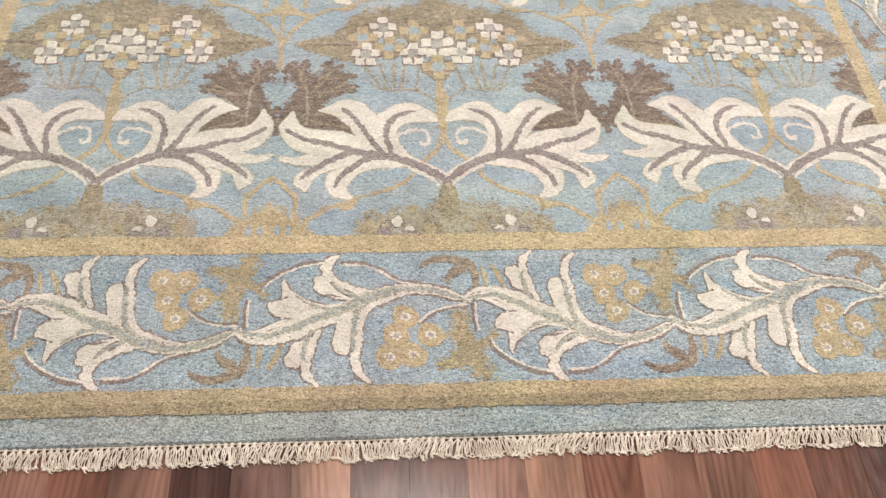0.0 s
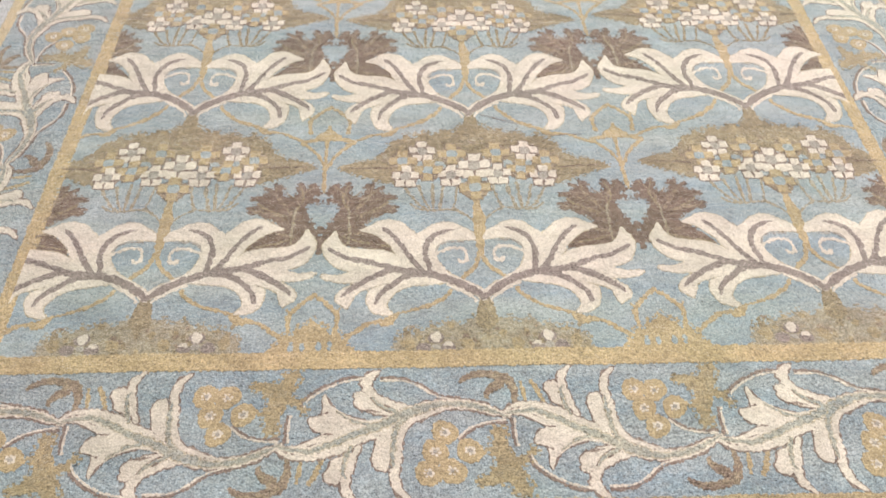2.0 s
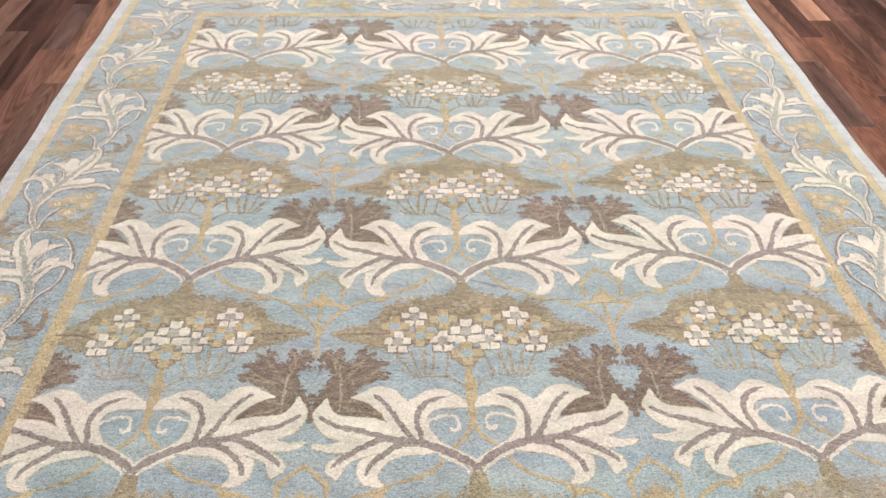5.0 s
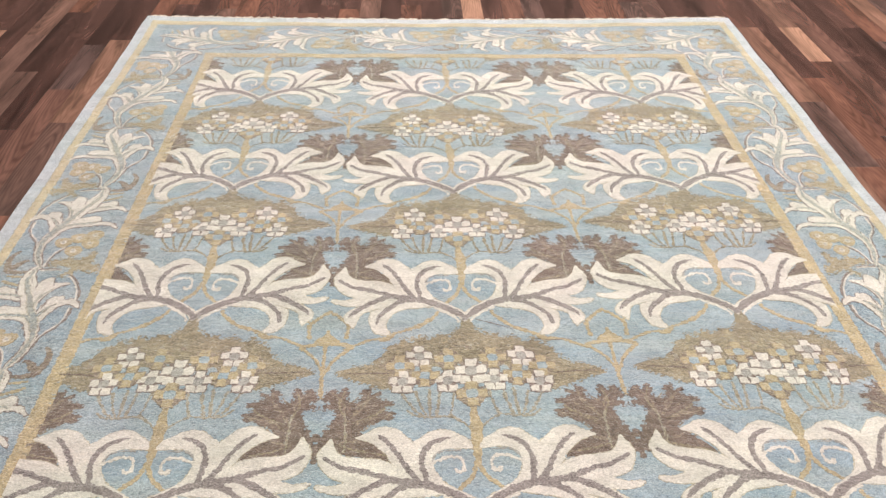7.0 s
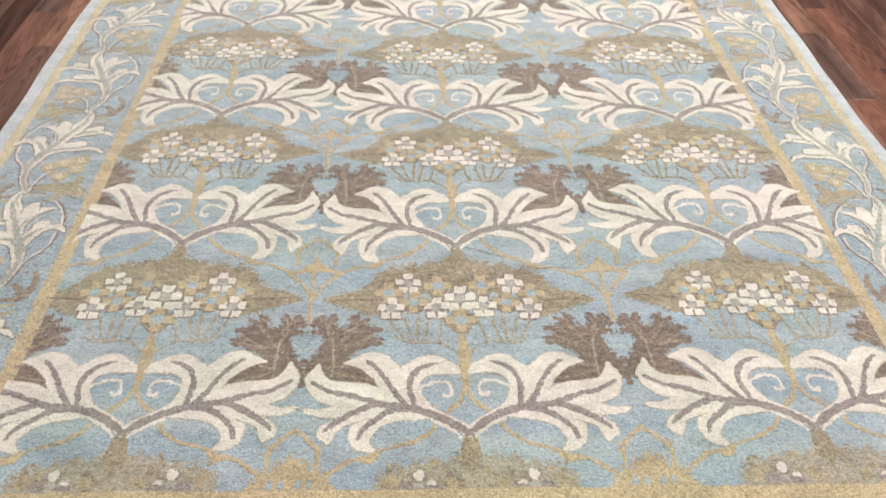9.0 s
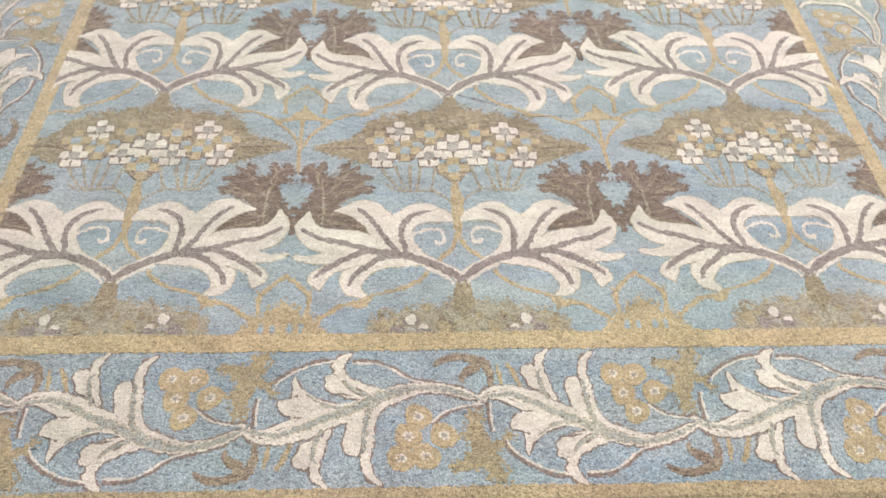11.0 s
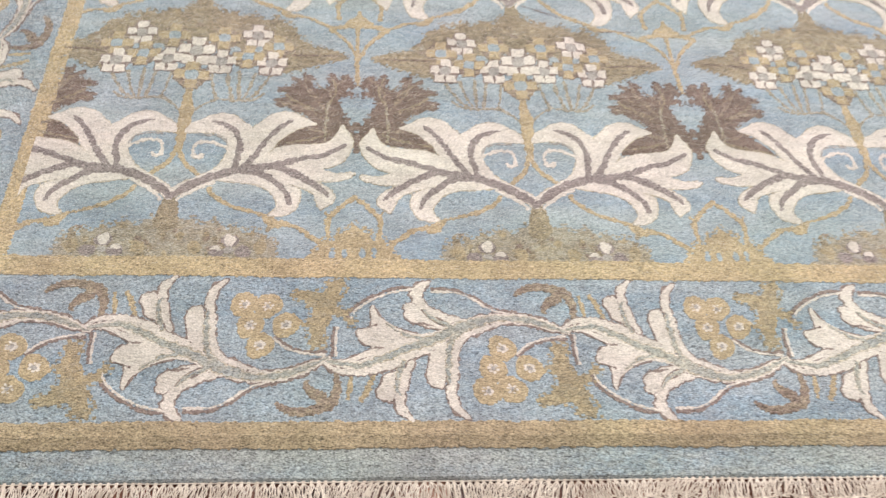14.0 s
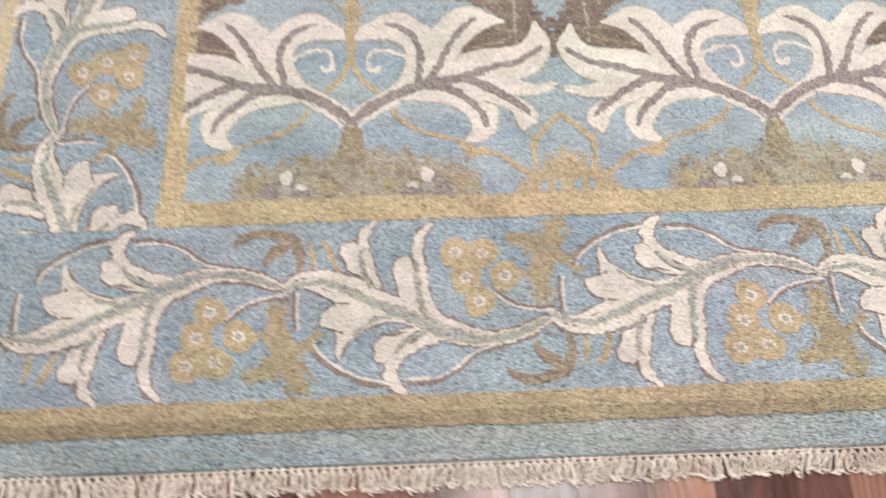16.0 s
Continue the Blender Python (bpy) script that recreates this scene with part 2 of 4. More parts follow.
def spline(pts, n):
    """Points along a smooth curve through pts, n to each span, with a running parameter."""
    out = []
    p = [Vector((*q, 0)) for q in pts]
    p = [2 * p[0] - p[1]] + p + [2 * p[-1] - p[-2]]
    for i in range(1, len(p) - 2):
        a, b, c, d = p[i - 1:i + 3]
        for k in range(n):
            t = k / n
            q = 0.5 * (2 * b + (c - a) * t + (2 * a - 5 * b + 4 * c - d) * t * t + (3 * b - a - 3 * c + d) * t ** 3)
            out.append((q.x, q.y, i - 1 + t))
    out.append((p[-2].x, p[-2].y, len(pts) - 1.0))
    return out


def ribbon(pile, pts, widths, mat, z, grow=0.0, share=1.0, blunt=False, edge=1.0, step=0.0015):
    """A curved blade of pile, widths in millimetres at each of its points."""
    pile.step += 1
    z = z + 0.00002 * (pile.step % 9)
    span = sum((Vector(a) - Vector(b)).length for a, b in zip(pts, pts[1:])) / (len(pts) - 1)
    line = spline(pts, max(4, min(60, int(span / step))))
    rows = []

    def section(x, y, d, w, zz):
        rag = edge * min(0.0024, 0.8 * w)
        wl, wr = max(w + jag(x - d.y * w, y + d.x * w, rag), 0.0006), max(w + jag(x + d.y * w, y - d.x * w, rag), 0.0006)
        lip = min(0.0004, 0.4 * w)
        rows.append([pile.vert(x - d.y * o, y + d.x * o, h) for o, h in ((wl, zz - 0.0007), (wl - lip, zz), (lip - wr, zz), (-wr, zz - 0.0007))])

    for i, (x, y, t) in enumerate(line):
        a, b = line[max(i - 1, 0)], line[min(i + 1, len(line) - 1)]
        d = Vector((b[0] - a[0], b[1] - a[1]))
        d = d.normalized() if d.length > 1e-9 else Vector((1, 0))
        k = min(int(t), len(widths) - 2)
        w = (widths[k] + (widths[k + 1] - widths[k]) * (t - k)) * 0.0005 * share + grow * (1 + 0.9 * noise.noise((x * 70, y * 70, z * 900)))
        zz = z + 0.00001 * i / len(line)
        if i == 0 and w > 0.0035 and blunt is False:
            for q in (0.98, 0.8, 0.45):
                section(x - d.x * w * q * 0.8, y - d.y * w * q * 0.8, d, w * math.sqrt(1 - q * q), zz)
        section(x, y, d, w, zz)
        if i == len(line) - 1 and w > 0.0035 and blunt is False:
            for q in (0.45, 0.8, 0.98):
                section(x + d.x * w * q * 0.8, y + d.y * w * q * 0.8, d, w * math.sqrt(1 - q * q), zz)
    for r, s in zip(rows, rows[1:]):
        for k in range(3):
            pile.face((r[k], r[k + 1], s[k + 1], s[k]), mat)
    for r in (rows[0], rows[-1]):
        pile.face((r[0], r[1], r[2], r[3]), mat)


def patch(pile, outline, mat, z, n=5, rag=0.0016):
    """A closed area of pile with a ragged, knotted edge."""
    pile.step += 1
    z = z + 0.00002 * (pile.step % 9)
    pts = outline + outline[:3]
    n = n if rag < 0.0018 else 2 * n
    line = [q for q in spline(pts, n) if 1.0 <= q[2] < len(outline) + 1.0 - 1e-6]
    cx, cy = sum(q[0] for q in line) / len(line), sum(q[1] for q in line) / len(line)
    top, low = [], []
    flat = []
    for x, y, _ in line:
        d = Vector((x - cx, y - cy))
        d = d.normalized() if d.length > 1e-9 else Vector((1, 0))
        j = jag(x, y, rag)
        x, y = x + d.x * j, y + d.y * j
        flat.append(Vector((x, y, 0)))
        top.append(pile.vert(x, y, z))
        low.append(pile.vert(x + d.x * 0.0004, y + d.y * 0.0004, z - 0.0007))
    made = {}

    def middle(i, j):
        key = (min(i, j), max(i, j))
        if key not in made:
            q = (flat[i] + flat[j]) / 2
            flat.append(q)
            top.append(pile.vert(q.x, q.y, z))
            made[key] = len(flat) - 1
        return made[key]

    rim = len(top)
    stack = [tuple(t) for t in tessellate_polygon([flat])]
    while stack:
        a, b, c = stack.pop()
        if (flat[b] - flat[a]).cross(flat[c] - flat[a]).z < 0:
            a, c = c, a
        sides = [((flat[i] - flat[j]).length, i, j, k) for i, j, k in ((a, b, c), (b, c, a), (c, a, b))]
        span, i, j, k = max(sides)
        if span > 0.035:
            m = middle(i, j)
            stack += [(i, m, k), (m, j, k)]
        else:
            pile.face((top[a], top[b], top[c]), mat)
    for i in range(rim):
        k = (i + 1) % rim
        pile.face((top[i], top[k], low[k], low[i]), mat)


def hem(pile, outline, width, mat, z):
    """A band of pile along the closed edge of an area, width in millimetres."""
    ring = outline + outline[:1]
    ribbon(pile, ring, [width] * len(ring), mat, z, blunt=True, step=0.003)


def fray(pile, outline, mat, z, reach, count, seed=1):
    """Single knots that stray across the edge of an area, its own outside and the ground's inside."""
    rnd = random.Random(seed)
    line = spline(outline + outline[:1], 6)
    area = sum(a[0] * b[1] - b[0] * a[1] for a, b in zip(line, line[1:]))
    for _ in range(count):
        i = rnd.randrange(len(line) - 1)
        (ax, ay, _t), (bx, by, _u) = line[i], line[i + 1]
        d = Vector((by - ay, ax - bx))
        if d.length < 1e-7:
            continue
        d = d.normalized() * (1 if area > 0 else -1)
        k, out = rnd.random(), rnd.uniform(-0.7, 1.0) * reach * rnd.random()
        x, y = ax + (bx - ax) * k + d.x * out, ay + (by - ay) * k + d.y * out
        u, v, h = rnd.uniform(0.0016, 0.0036), rnd.uniform(0.0015, 0.003), z + 0.00003 if out > 0 else z + 0.00025
        pile.face(tuple(pile.vert(x + p * u, y + q * v, h) for p, q in ((-1, -1), (1, -0.9), (0.9, 1), (-1, 0.9))), mat if out > 0 else BLUE)


def oval(cx, cy, rx, ry, n=8, turn=0.0, wobble=0.0):
    return [(cx + rx * (1 + wobble * math.cos(3 * a + turn)) * math.cos(a), cy + ry * (1 + wobble * math.cos(3 * a + turn)) * math.sin(a)) for a in [turn + 2 * math.pi * k / n for k in range(n)]]


def mirror(pts):
    return [(-x, y) for x, y in pts]


def boxed(name, x0, x1, y0, y1, z0, z1, mat, parent=None, bevel=0.0):
    bm = bmesh.new()
    bmesh.ops.create_cube(bm, size=1, matrix=Matrix.Translation(((x0 + x1) / 2, (y0 + y1) / 2, (z0 + z1) / 2)) @ Matrix.Diagonal((x1 - x0, y1 - y0, z1 - z0, 1)))
    if bevel:
        bmesh.ops.bevel(bm, geom=bm.edges[:], offset=bevel, segments=2, affect="EDGES")
    me = bpy.data.meshes.new(name)
    bm.to_mesh(me)
    bm.free()
    me.materials.append(mat)
    ob = new(name, me)
    ob.parent = parent
    return ob


# ---- the room ----
X0, X1, Y0, Y1 = -4.2, 4.2, -3.6, 5.6
floor = tagged(boxed("floor", X0, X1, Y0, Y1, -0.14, -0.0025, SEAM), "red-brown strip wood floor with a satin finish", "floor", kind="structure")
tagged(boxed("ceiling", X0, X1, Y0, Y1, CEILING, CEILING + 0.15, PAINT), "plain white painted showroom ceiling", "ceiling", kind="structure")
# unseen closing walls, added to enclose the room and dim the floor's reflections
for name, b in (("wall_north", (X0 - 0.15, X1 + 0.15, Y1, Y1 + 0.15)), ("wall_south", (X0 - 0.15, X1 + 0.15, Y0 - 0.15, Y0)), ("wall_west", (X0 - 0.15, X0, Y0, Y1)), ("wall_east", (X1, X1 + 0.15, Y0, Y1))):
    tagged(boxed(name, *b, -0.14, CEILING + 0.15, WALL), "plain dark taupe showroom wall, assumed, out of view", "wall", kind="structure")


def ceiling_light(x, y):
    """A shallow white tray round the light's opening, fixed under the ceiling."""
    base = tagged(new("ceiling_light"), "white enamel fluorescent panel light under the ceiling, out of view", "ceiling light", "ceiling panel lights")
    base.location = (x, y, CEILING)
    boxed("back_tray", -0.3, 0.3, -0.6, 0.6, -0.02, -0.001, ENAMEL, base)
    for a, b, c, d in ((-0.305, -0.285, -0.605, 0.605), (0.285, 0.305, -0.605, 0.605), (-0.284, 0.284, -0.605, -0.585), (-0.284, 0.284, 0.585, 0.605)):
        boxed("frame", a, b, c, d, -0.05, -0.0205, ENAMEL, base)
    return base


first = ceiling_light(*LAMPS[0][:2])
for lx, ly, share in LAMPS[1:]:
    copy_thing(first, pose(lx, ly, CEILING))

# ---- the rug ----
FIELD = (-0.874, 0.89, -0.150, 2.082)
rug = tagged(new("rug"), "pale blue knotted wool rug with ivory leaf scrolls on wood floor", "rug")


def ground(name, x0, x1, y0, y1, mat, z=0.0, label="", rim=False):
    """A stretch of plain pile, in cells fine enough to follow the lie of the rug."""
    pile = Pile()
    nx, ny = max(2, int((x1 - x0) / 0.03)), max(2, int((y1 - y0) / 0.03))
    ids = [[pile.vert(x0 + (x1 - x0) * i / nx, y0 + (y1 - y0) * k / ny, z) for k in range(ny + 1)] for i in range(nx + 1)]
    for i in range(nx):
        for k in range(ny):
            pile.face((ids[i][k], ids[i + 1][k], ids[i + 1][k + 1], ids[i][k + 1]), mat)
    edge = [ids[i][0] for i in range(nx)] + [ids[nx][k] for k in range(ny)] + [ids[i][ny] for i in range(nx, 0, -1)] + [ids[0][k] for k in range(ny, 0, -1)]
    drop = [(0.0022, -0.0002)] if not rim else [(0.003, 0.002), (0.006, 0.0032), (0.0118, 0.0036)]
    last = edge
    for down, out in drop:
        ring = []
        for e in edge:
            x, y, zz = pile.v[e]
            ring.append(len(pile.v))
            ox = (1 if x > 1.05 else -1 if x < -1.19 else 0) if rim else 0
            oy = (1 if y > 2.43 else -1 if y < -0.48 else 0) if rim else 0
            pile.v.append((x + ox * out, y + oy * out, max(zz - down, 0.0005)))
        for i in range(len(edge)):
            k = (i + 1) % len(edge)
            pile.f.append((last[k], last[i], ring[i], ring[k]))
            pile.m.append(pile.slot(mat))
        last = ring
    return pile.build(name, rug, label)


ground("outer_band", -1.208, 1.208, -0.489, 2.482, TEAL, -0.0012, "pale teal wool edge band", rim=True)
ground("selvedge", -1.2075, -1.172, -0.46, 2.481, PALE, -0.0006, "pale blue-white wool selvedge")
ground("selvedge", 1.172, 1.2075, -0.46, 2.481, PALE, -0.0006, "pale blue-white wool selvedge")
# pale wool; part of its paleness is far-end sheen put into the colour
ground("far_band", -1.172, 1.172, 2.431, 2.481, PALE, -0.0006, "pale blue-white wool end band")
ground("field", -0.878, 0.89, -0.137, 2.078, BLUE, 0.0, "pale blue wool field")
for b in ((-1.158, -0.878, -0.424, 2.412), (0.89, 1.158, -0.424, 2.412), (-0.878, 0.89, -0.424, -0.137), (-0.878, 0.89, 2.078, 2.412)):
    ground("border_band", *b, BORDER_BLUE, -0.0003, "pale blue wool border")


def stripe(pts, width, z=0.0010, mat=None):
    pile = Pile()
    n = 60
    (xa, ya), (xb, yb) = pts
    ribbon(pile, [(xa + (xb - xa) * k / n, ya + (yb - ya) * k / n) for k in range(n + 1)], [width] * (n + 1), mat or GOLD, z, blunt=True, edge=0.9)
    pile.build("gold_line", rug, "muted gold wool guard line")


for inner in ([(-0.878, -0.158), (-0.878, 2.1)], [(0.89, -0.158), (0.89, 2.1)]):
    stripe(inner, 34, 0.0006, WARM_GOLD)
for inner in ([(-0.8995, -0.138), (0.9115, -0.138)], [(-0.8995, 2.079), (0.9115, 2.079)]):
    stripe(inner, 37, 0.0008, WARM_GOLD)
for outer in ([(-1.157, -0.444), (-1.157, 2.43)], [(1.157, -0.444), (1.157, 2.43)]):
    stripe(outer, 27, 0.0005, SHEEN_GOLD)
for outer in ([(-1.173, -0.425), (1.173, -0.425)], [(-1.173, 2.412), (1.173, 2.412)]):
    stripe(outer, 40, 0.0007, SHEEN_GOLD if outer[0][1] > 0 else GOLD)

stripe([(-1.16, -0.437), (1.16, -0.437)], 20, 0.0010, DULL_GOLD)

# heights of the pattern's layers above the field
LOW, MID, HIGH, TOP = 0.0004, 0.0006, 0.0008, 0.0010


LEAVES = [
    [(-0.125, 0.158), (-0.107, 0.173), (-0.090, 0.188), (-0.068, 0.194), (-0.050, 0.189), (-0.031, 0.176), (-0.012, 0.162), (-0.007, 0.144), (-0.026, 0.144), (-0.053, 0.145), (-0.073, 0.139), (-0.085, 0.124), (-0.086, 0.104), (-0.079, 0.082), (-0.066, 0.062), (-0.040, 0.044), (-0.010, 0.024), (0.008, 0.005), (-0.001, -0.011), (-0.016, 0.003), (-0.046, 0.024), (-0.076, 0.038), (-0.102, 0.055), (-0.117, 0.076), (-0.122, 0.112)],
    [(-0.238, 0.173), (-0.214, 0.187), (-0.199, 0.197), (-0.177, 0.200), (-0.155, 0.191), (-0.139, 0.174), (-0.125, 0.158), (-0.110, 0.111), (-0.105, 0.065), (-0.136, 0.075), (-0.162, 0.105), (-0.178, 0.133), (-0.197, 0.152), (-0.214, 0.164)],
    [(-0.285, 0.170), (-0.275, 0.145), (-0.259, 0.128), (-0.231, 0.123), (-0.200, 0.120), (-0.174, 0.112), (-0.161, 0.102), (-0.136, 0.079), (-0.110, 0.062), (-0.117, 0.046), (-0.159, 0.049), (-0.209, 0.041), (-0.250, 0.039), (-0.270, 0.038), (-0.296, 0.044), (-0.309, 0.054), (-0.302, 0.058), (-0.276, 0.056), (-0.254, 0.066), (-0.272, 0.072), (-0.292, 0.088), (-0.303, 0.108), (-0.307, 0.131), (-0.298, 0.151)],
    [(-0.138, 0.057), (-0.195, 0.055), (-0.230, 0.043), (-0.264, 0.023), (-0.276, 0.007), (-0.275, -0.006), (-0.262, -0.017), (-0.254, -0.022), (-0.246, -0.006), (-0.239, 0.012), (-0.219, 0.023), (-0.199, 0.030), (-0.163, 0.040), (-0.136, 0.046)],
    [(-0.056, 0.024), (-0.071, 0.035), (-0.107, 0.031), (-0.138, 0.027), (-0.163, 0.014), (-0.178, -0.007), (-0.179, -0.024), (-0.170, -0.038), (-0.187, -0.040), (-0.202, -0.035), (-0.215, -0.017), (-0.218, 0.003), (-0.214, 0.020), (-0.189, 0.032), (-0.158, 0.044), (-0.128, 0.060), (-0.102, 0.057), (-0.076, 0.046)],
]


def leaf_strokes(pile, side):
    """The ivory acanthus spray that springs from the foot of a tree to one side, hemmed with a dull edge."""
    s = (lambda p: p) if side < 0 else mirror
    for leaf in LEAVES:
        hem(pile, s(leaf), 4.4, PALE_OLIVE, MID - 0.0001)
        patch(pile, s(leaf), IVORY, MID + 0.0001, 6, 0.0017)
    ribbon(pile, s([(-0.071, 0.032), (-0.041, 0.017), (-0.021, 0.000), (-0.012, -0.011)]), [6.6, 7.8, 7.5, 6.1], IVORY, MID + 0.0001)


def vein_strokes(pile, side):
    s = (lambda p: p) if side < 0 else mirror

    def vein(p, w):
        ribbon(pile, s(p), [0.92 * v for v in w], VEIN, HIGH + 0.0001)
    vein([(0.003, -0.004), (-0.026, 0.021), (-0.056, 0.040), (-0.092, 0.054), (-0.117, 0.062), (-0.154, 0.067), (-0.190, 0.079), (-0.222, 0.091), (-0.253, 0.098), (-0.274, 0.109), (-0.294, 0.122)], [13, 19.5, 20.1, 19.1, 18.0, 16.6, 13.8, 13.9, 12.5, 12.2, 8.1])
    vein([(-0.101, 0.065), (-0.105, 0.090), (-0.107, 0.116), (-0.101, 0.140), (-0.087, 0.158), (-0.069, 0.168), (-0.050, 0.173)], [14.8, 12.7, 12.7, 13.1, 12.5, 8.8, 6.0])
    vein([(-0.115, 0.065), (-0.133, 0.090), (-0.147, 0.119), (-0.162, 0.145), (-0.176, 0.163), (-0.193, 0.178)], [14.6, 13.2, 11.9, 12.5, 12.0, 8.3])
    vein([(-0.148, 0.063), (-0.174, 0.067), (-0.200, 0.056), (-0.225, 0.041), (-0.249, 0.023), (-0.265, 0.006)], [12.4, 15.3, 16.2, 15.9, 14.1, 8.7])
    vein([(-0.112, 0.056), (-0.140, 0.054), (-0.163, 0.040), (-0.183, 0.022), (-0.196, 0.006), (-0.201, -0.013)], [16.6, 16.4, 14.3, 13.8, 11.4, 8.4])
    # the shaded inner rim of the curled leaf
    ribbon(pile, s([(-0.086, 0.112), (-0.078, 0.133), (-0.058, 0.140), (-0.030, 0.139)]), [4, 6, 5, 3], GREY, MID)


def stem_strokes(pile, row):
    stalk = OLIVE if row else STALK

    def tan(p, w):
        ribbon(pile, p, w, TAN, MID)
    tan([(-0.001, 0.262), (-0.001, 0.245), (0.000, 0.200), (0.002, 0.159), (0.002, 0.101)], [10, 13.4, 25.3, 23.9, 12.8])
    for s in (lambda p: p, mirror):
        tan(s([(-0.002, 0.111), (-0.011, 0.078), (-0.040, 0.047)]), [8.7, 9.3, 9.8])
        tan(s([(-0.061, 0.021), (-0.072, 0.003), (-0.102, -0.018), (-0.137, -0.031), (-0.167, -0.041)]), [6.8, 8.5, 8.9, 7.7, 6.3])
        tan(s([(-0.162, -0.044), (-0.177, -0.055), (-0.188, -0.060)]), [8.8, 22.9, 12.6])
        tan(s([(-0.190, -0.053), (-0.216, -0.061), (-0.235, -0.075), (-0.255, -0.092), (-0.267, -0.101)]), [8.8, 9.9, 9.6, 9.5, 8.3])
        ribbon(pile, s([(-0.090, 0.104), (-0.075, 0.117), (-0.052, 0.124), (-0.034, 0.121), (-0.027, 0.104), (-0.030, 0.090), (-0.041, 0.088), (-0.043, 0.096)]), [8.0, 7.0, 7.3, 6.9, 6.4, 8.4, 11, 7], IVORY, MID)
        for tip, top, at_foot, w in ((-0.149, 0.296, -0.106, 7.0), (-0.119, 0.300, -0.097, 6.2), (-0.088, 0.304, -0.092, 8.0), (-0.066, 0.300, -0.080, 7.6), (-0.036, 0.300, -0.051, 6.2)):
            ribbon(pile, s([(at_foot, 0.229), (0.45 * tip + 0.55 * at_foot, 0.252), (tip, top)]), [0.9 * w, w, w], stalk, LOW)
        ribbon(pile, s([(-0.138, 0.246), (-0.117, 0.229), (-0.084, 0.227), (-0.051, 0.229), (-0.024, 0.210), (-0.010, 0.192)]), [4.0, 6.3, 7.0, 6.3, 5.0, 4.0], stalk, LOW)
    ribbon(pile, [(0.002, -0.006), (0.003, -0.027), (0.003, -0.060)], [20, 33.0, 40], OLIVE, MID)


def canopy(pile):
    """The olive crown: ragged top, long pointed sides."""
    half = [(-0.293, 0.352), (-0.248, 0.376), (-0.205, 0.393), (-0.178, 0.440), (-0.160, 0.448), (-0.143, 0.466), (-0.128, 0.450), (-0.100, 0.474), (-0.086, 0.462), (-0.059, 0.480), (-0.043, 0.470), (-0.025, 0.492)]
    under = [(-0.015, 0.384), (-0.050, 0.366), (-0.095, 0.368), (-0.125, 0.345), (-0.150, 0.318), (-0.165, 0.302), (-0.205, 0.313), (-0.252, 0.334)]
    crown = half + [(0.0, 0.500)] + mirror(half)[::-1] + mirror(under)[::-1] + under
    patch(pile, crown, OLIVE, LOW, 6, 0.005)
    fray(pile, crown, OLIVE, LOW, 0.009, 320, 3)
    rnd = random.Random(8)
    for k in range(46):
        a, b = rnd.uniform(-0.2, 0.2), rnd.uniform(0.36, 0.47)
        if abs(a) < 0.2 - 1.1 * max(b - 0.40, 0):
            patch(pile, oval(a, b, rnd.uniform(0.003, 0.008), rnd.uniform(0.003, 0.009), 6, k), (LIGHT_OLIVE, STALK, UMBER)[k % 3], LOW + 0.0001, 2, 0.003)
    for a, b in ((-0.077, 0.366), (-0.117, 0.366), (0.072, 0.360), (0.115, 0.364), (-0.026, 0.314), (0.022, 0.314)):
        patch(pile, oval(a, b, 0.011, 0.009, 6), BLUE, LOW + 0.0003, 2, 0.003)
    for s in (-1, 1):
        for a, b, w in ((0.175, 0.262, 5), (0.2, 0.27, 4)):
            ribbon(pile, [(s * a, 0.352), (s * (a + b) / 2, 0.353), (s * b, 0.354)], [w, w, 2], BROWN, LOW + 0.0003)


PETALS = [(0.0, 0.022, 9.8, 9.0), (-0.0195, 0.0045, 8.2, 9.4), (0.0195, 0.0045, 8.2, 9.4), (-0.0112, -0.021, 9.0, 9.2), (0.0112, -0.021, 9.0, 9.2)]


def blossom(pile, cx, cy, petal, heart, scale=1.0, squash=1.0):
    patch(pile, oval(cx, cy - 0.001, 0.0262 * scale, 0.0285 * scale * squash, 8), OUTLINE if petal is IVORY else UMBER, LOW + 0.0002, 3, 0.003)
    for k, (px, py, rx, ry) in enumerate(PETALS):
        if petal is TAN and k == 4:
            continue
        if petal is TAN:
            px, py = ((0, 0.019), (-0.0185, 0), (0.0185, 0), (0, -0.019))[k]
        x, y = cx + px * scale, cy + py * scale * squash
        a, b = rx * 0.001 * scale, ry * 0.001 * scale * squash
        for grow, mat, z in ((1.24, OUTLINE if petal is IVORY else UMBER, LOW + 0.0004), (1.0, petal, HIGH + 0.0004)):
            u, v = a * grow, b * grow
            patch(pile, [(x - u, y - 0.8 * v), (x - 0.8 * u, y - v), (x + 0.8 * u, y - v), (x + u, y - 0.8 * v), (x + u, y + 0.8 * v), (x + 0.8 * u, y + v), (x - 0.8 * u, y + v), (x - u, y + 0.8 * v)], mat, z, 2, 0.0024)
    patch(pile, oval(cx, cy, 0.0118 * scale, 0.0125 * scale * squash, 6), heart, HIGH + 0.0002, 3)


WHITE_BLOSSOMS = [(-0.112, 0.404), (-0.146, 0.326), (-0.050, 0.329), (0.0, 0.356), (0.050, 0.329), (0.146, 0.326), (0.112, 0.404)]
TAN_BLOSSOMS = [(-0.154, 0.374), (-0.099, 0.345), (-0.048, 0.396), (0.0, 0.290), (0.048, 0.396), (0.099, 0.345), (0.154, 0.374)]


TALL = (1.01, 1.075, 1.11, 1.15)


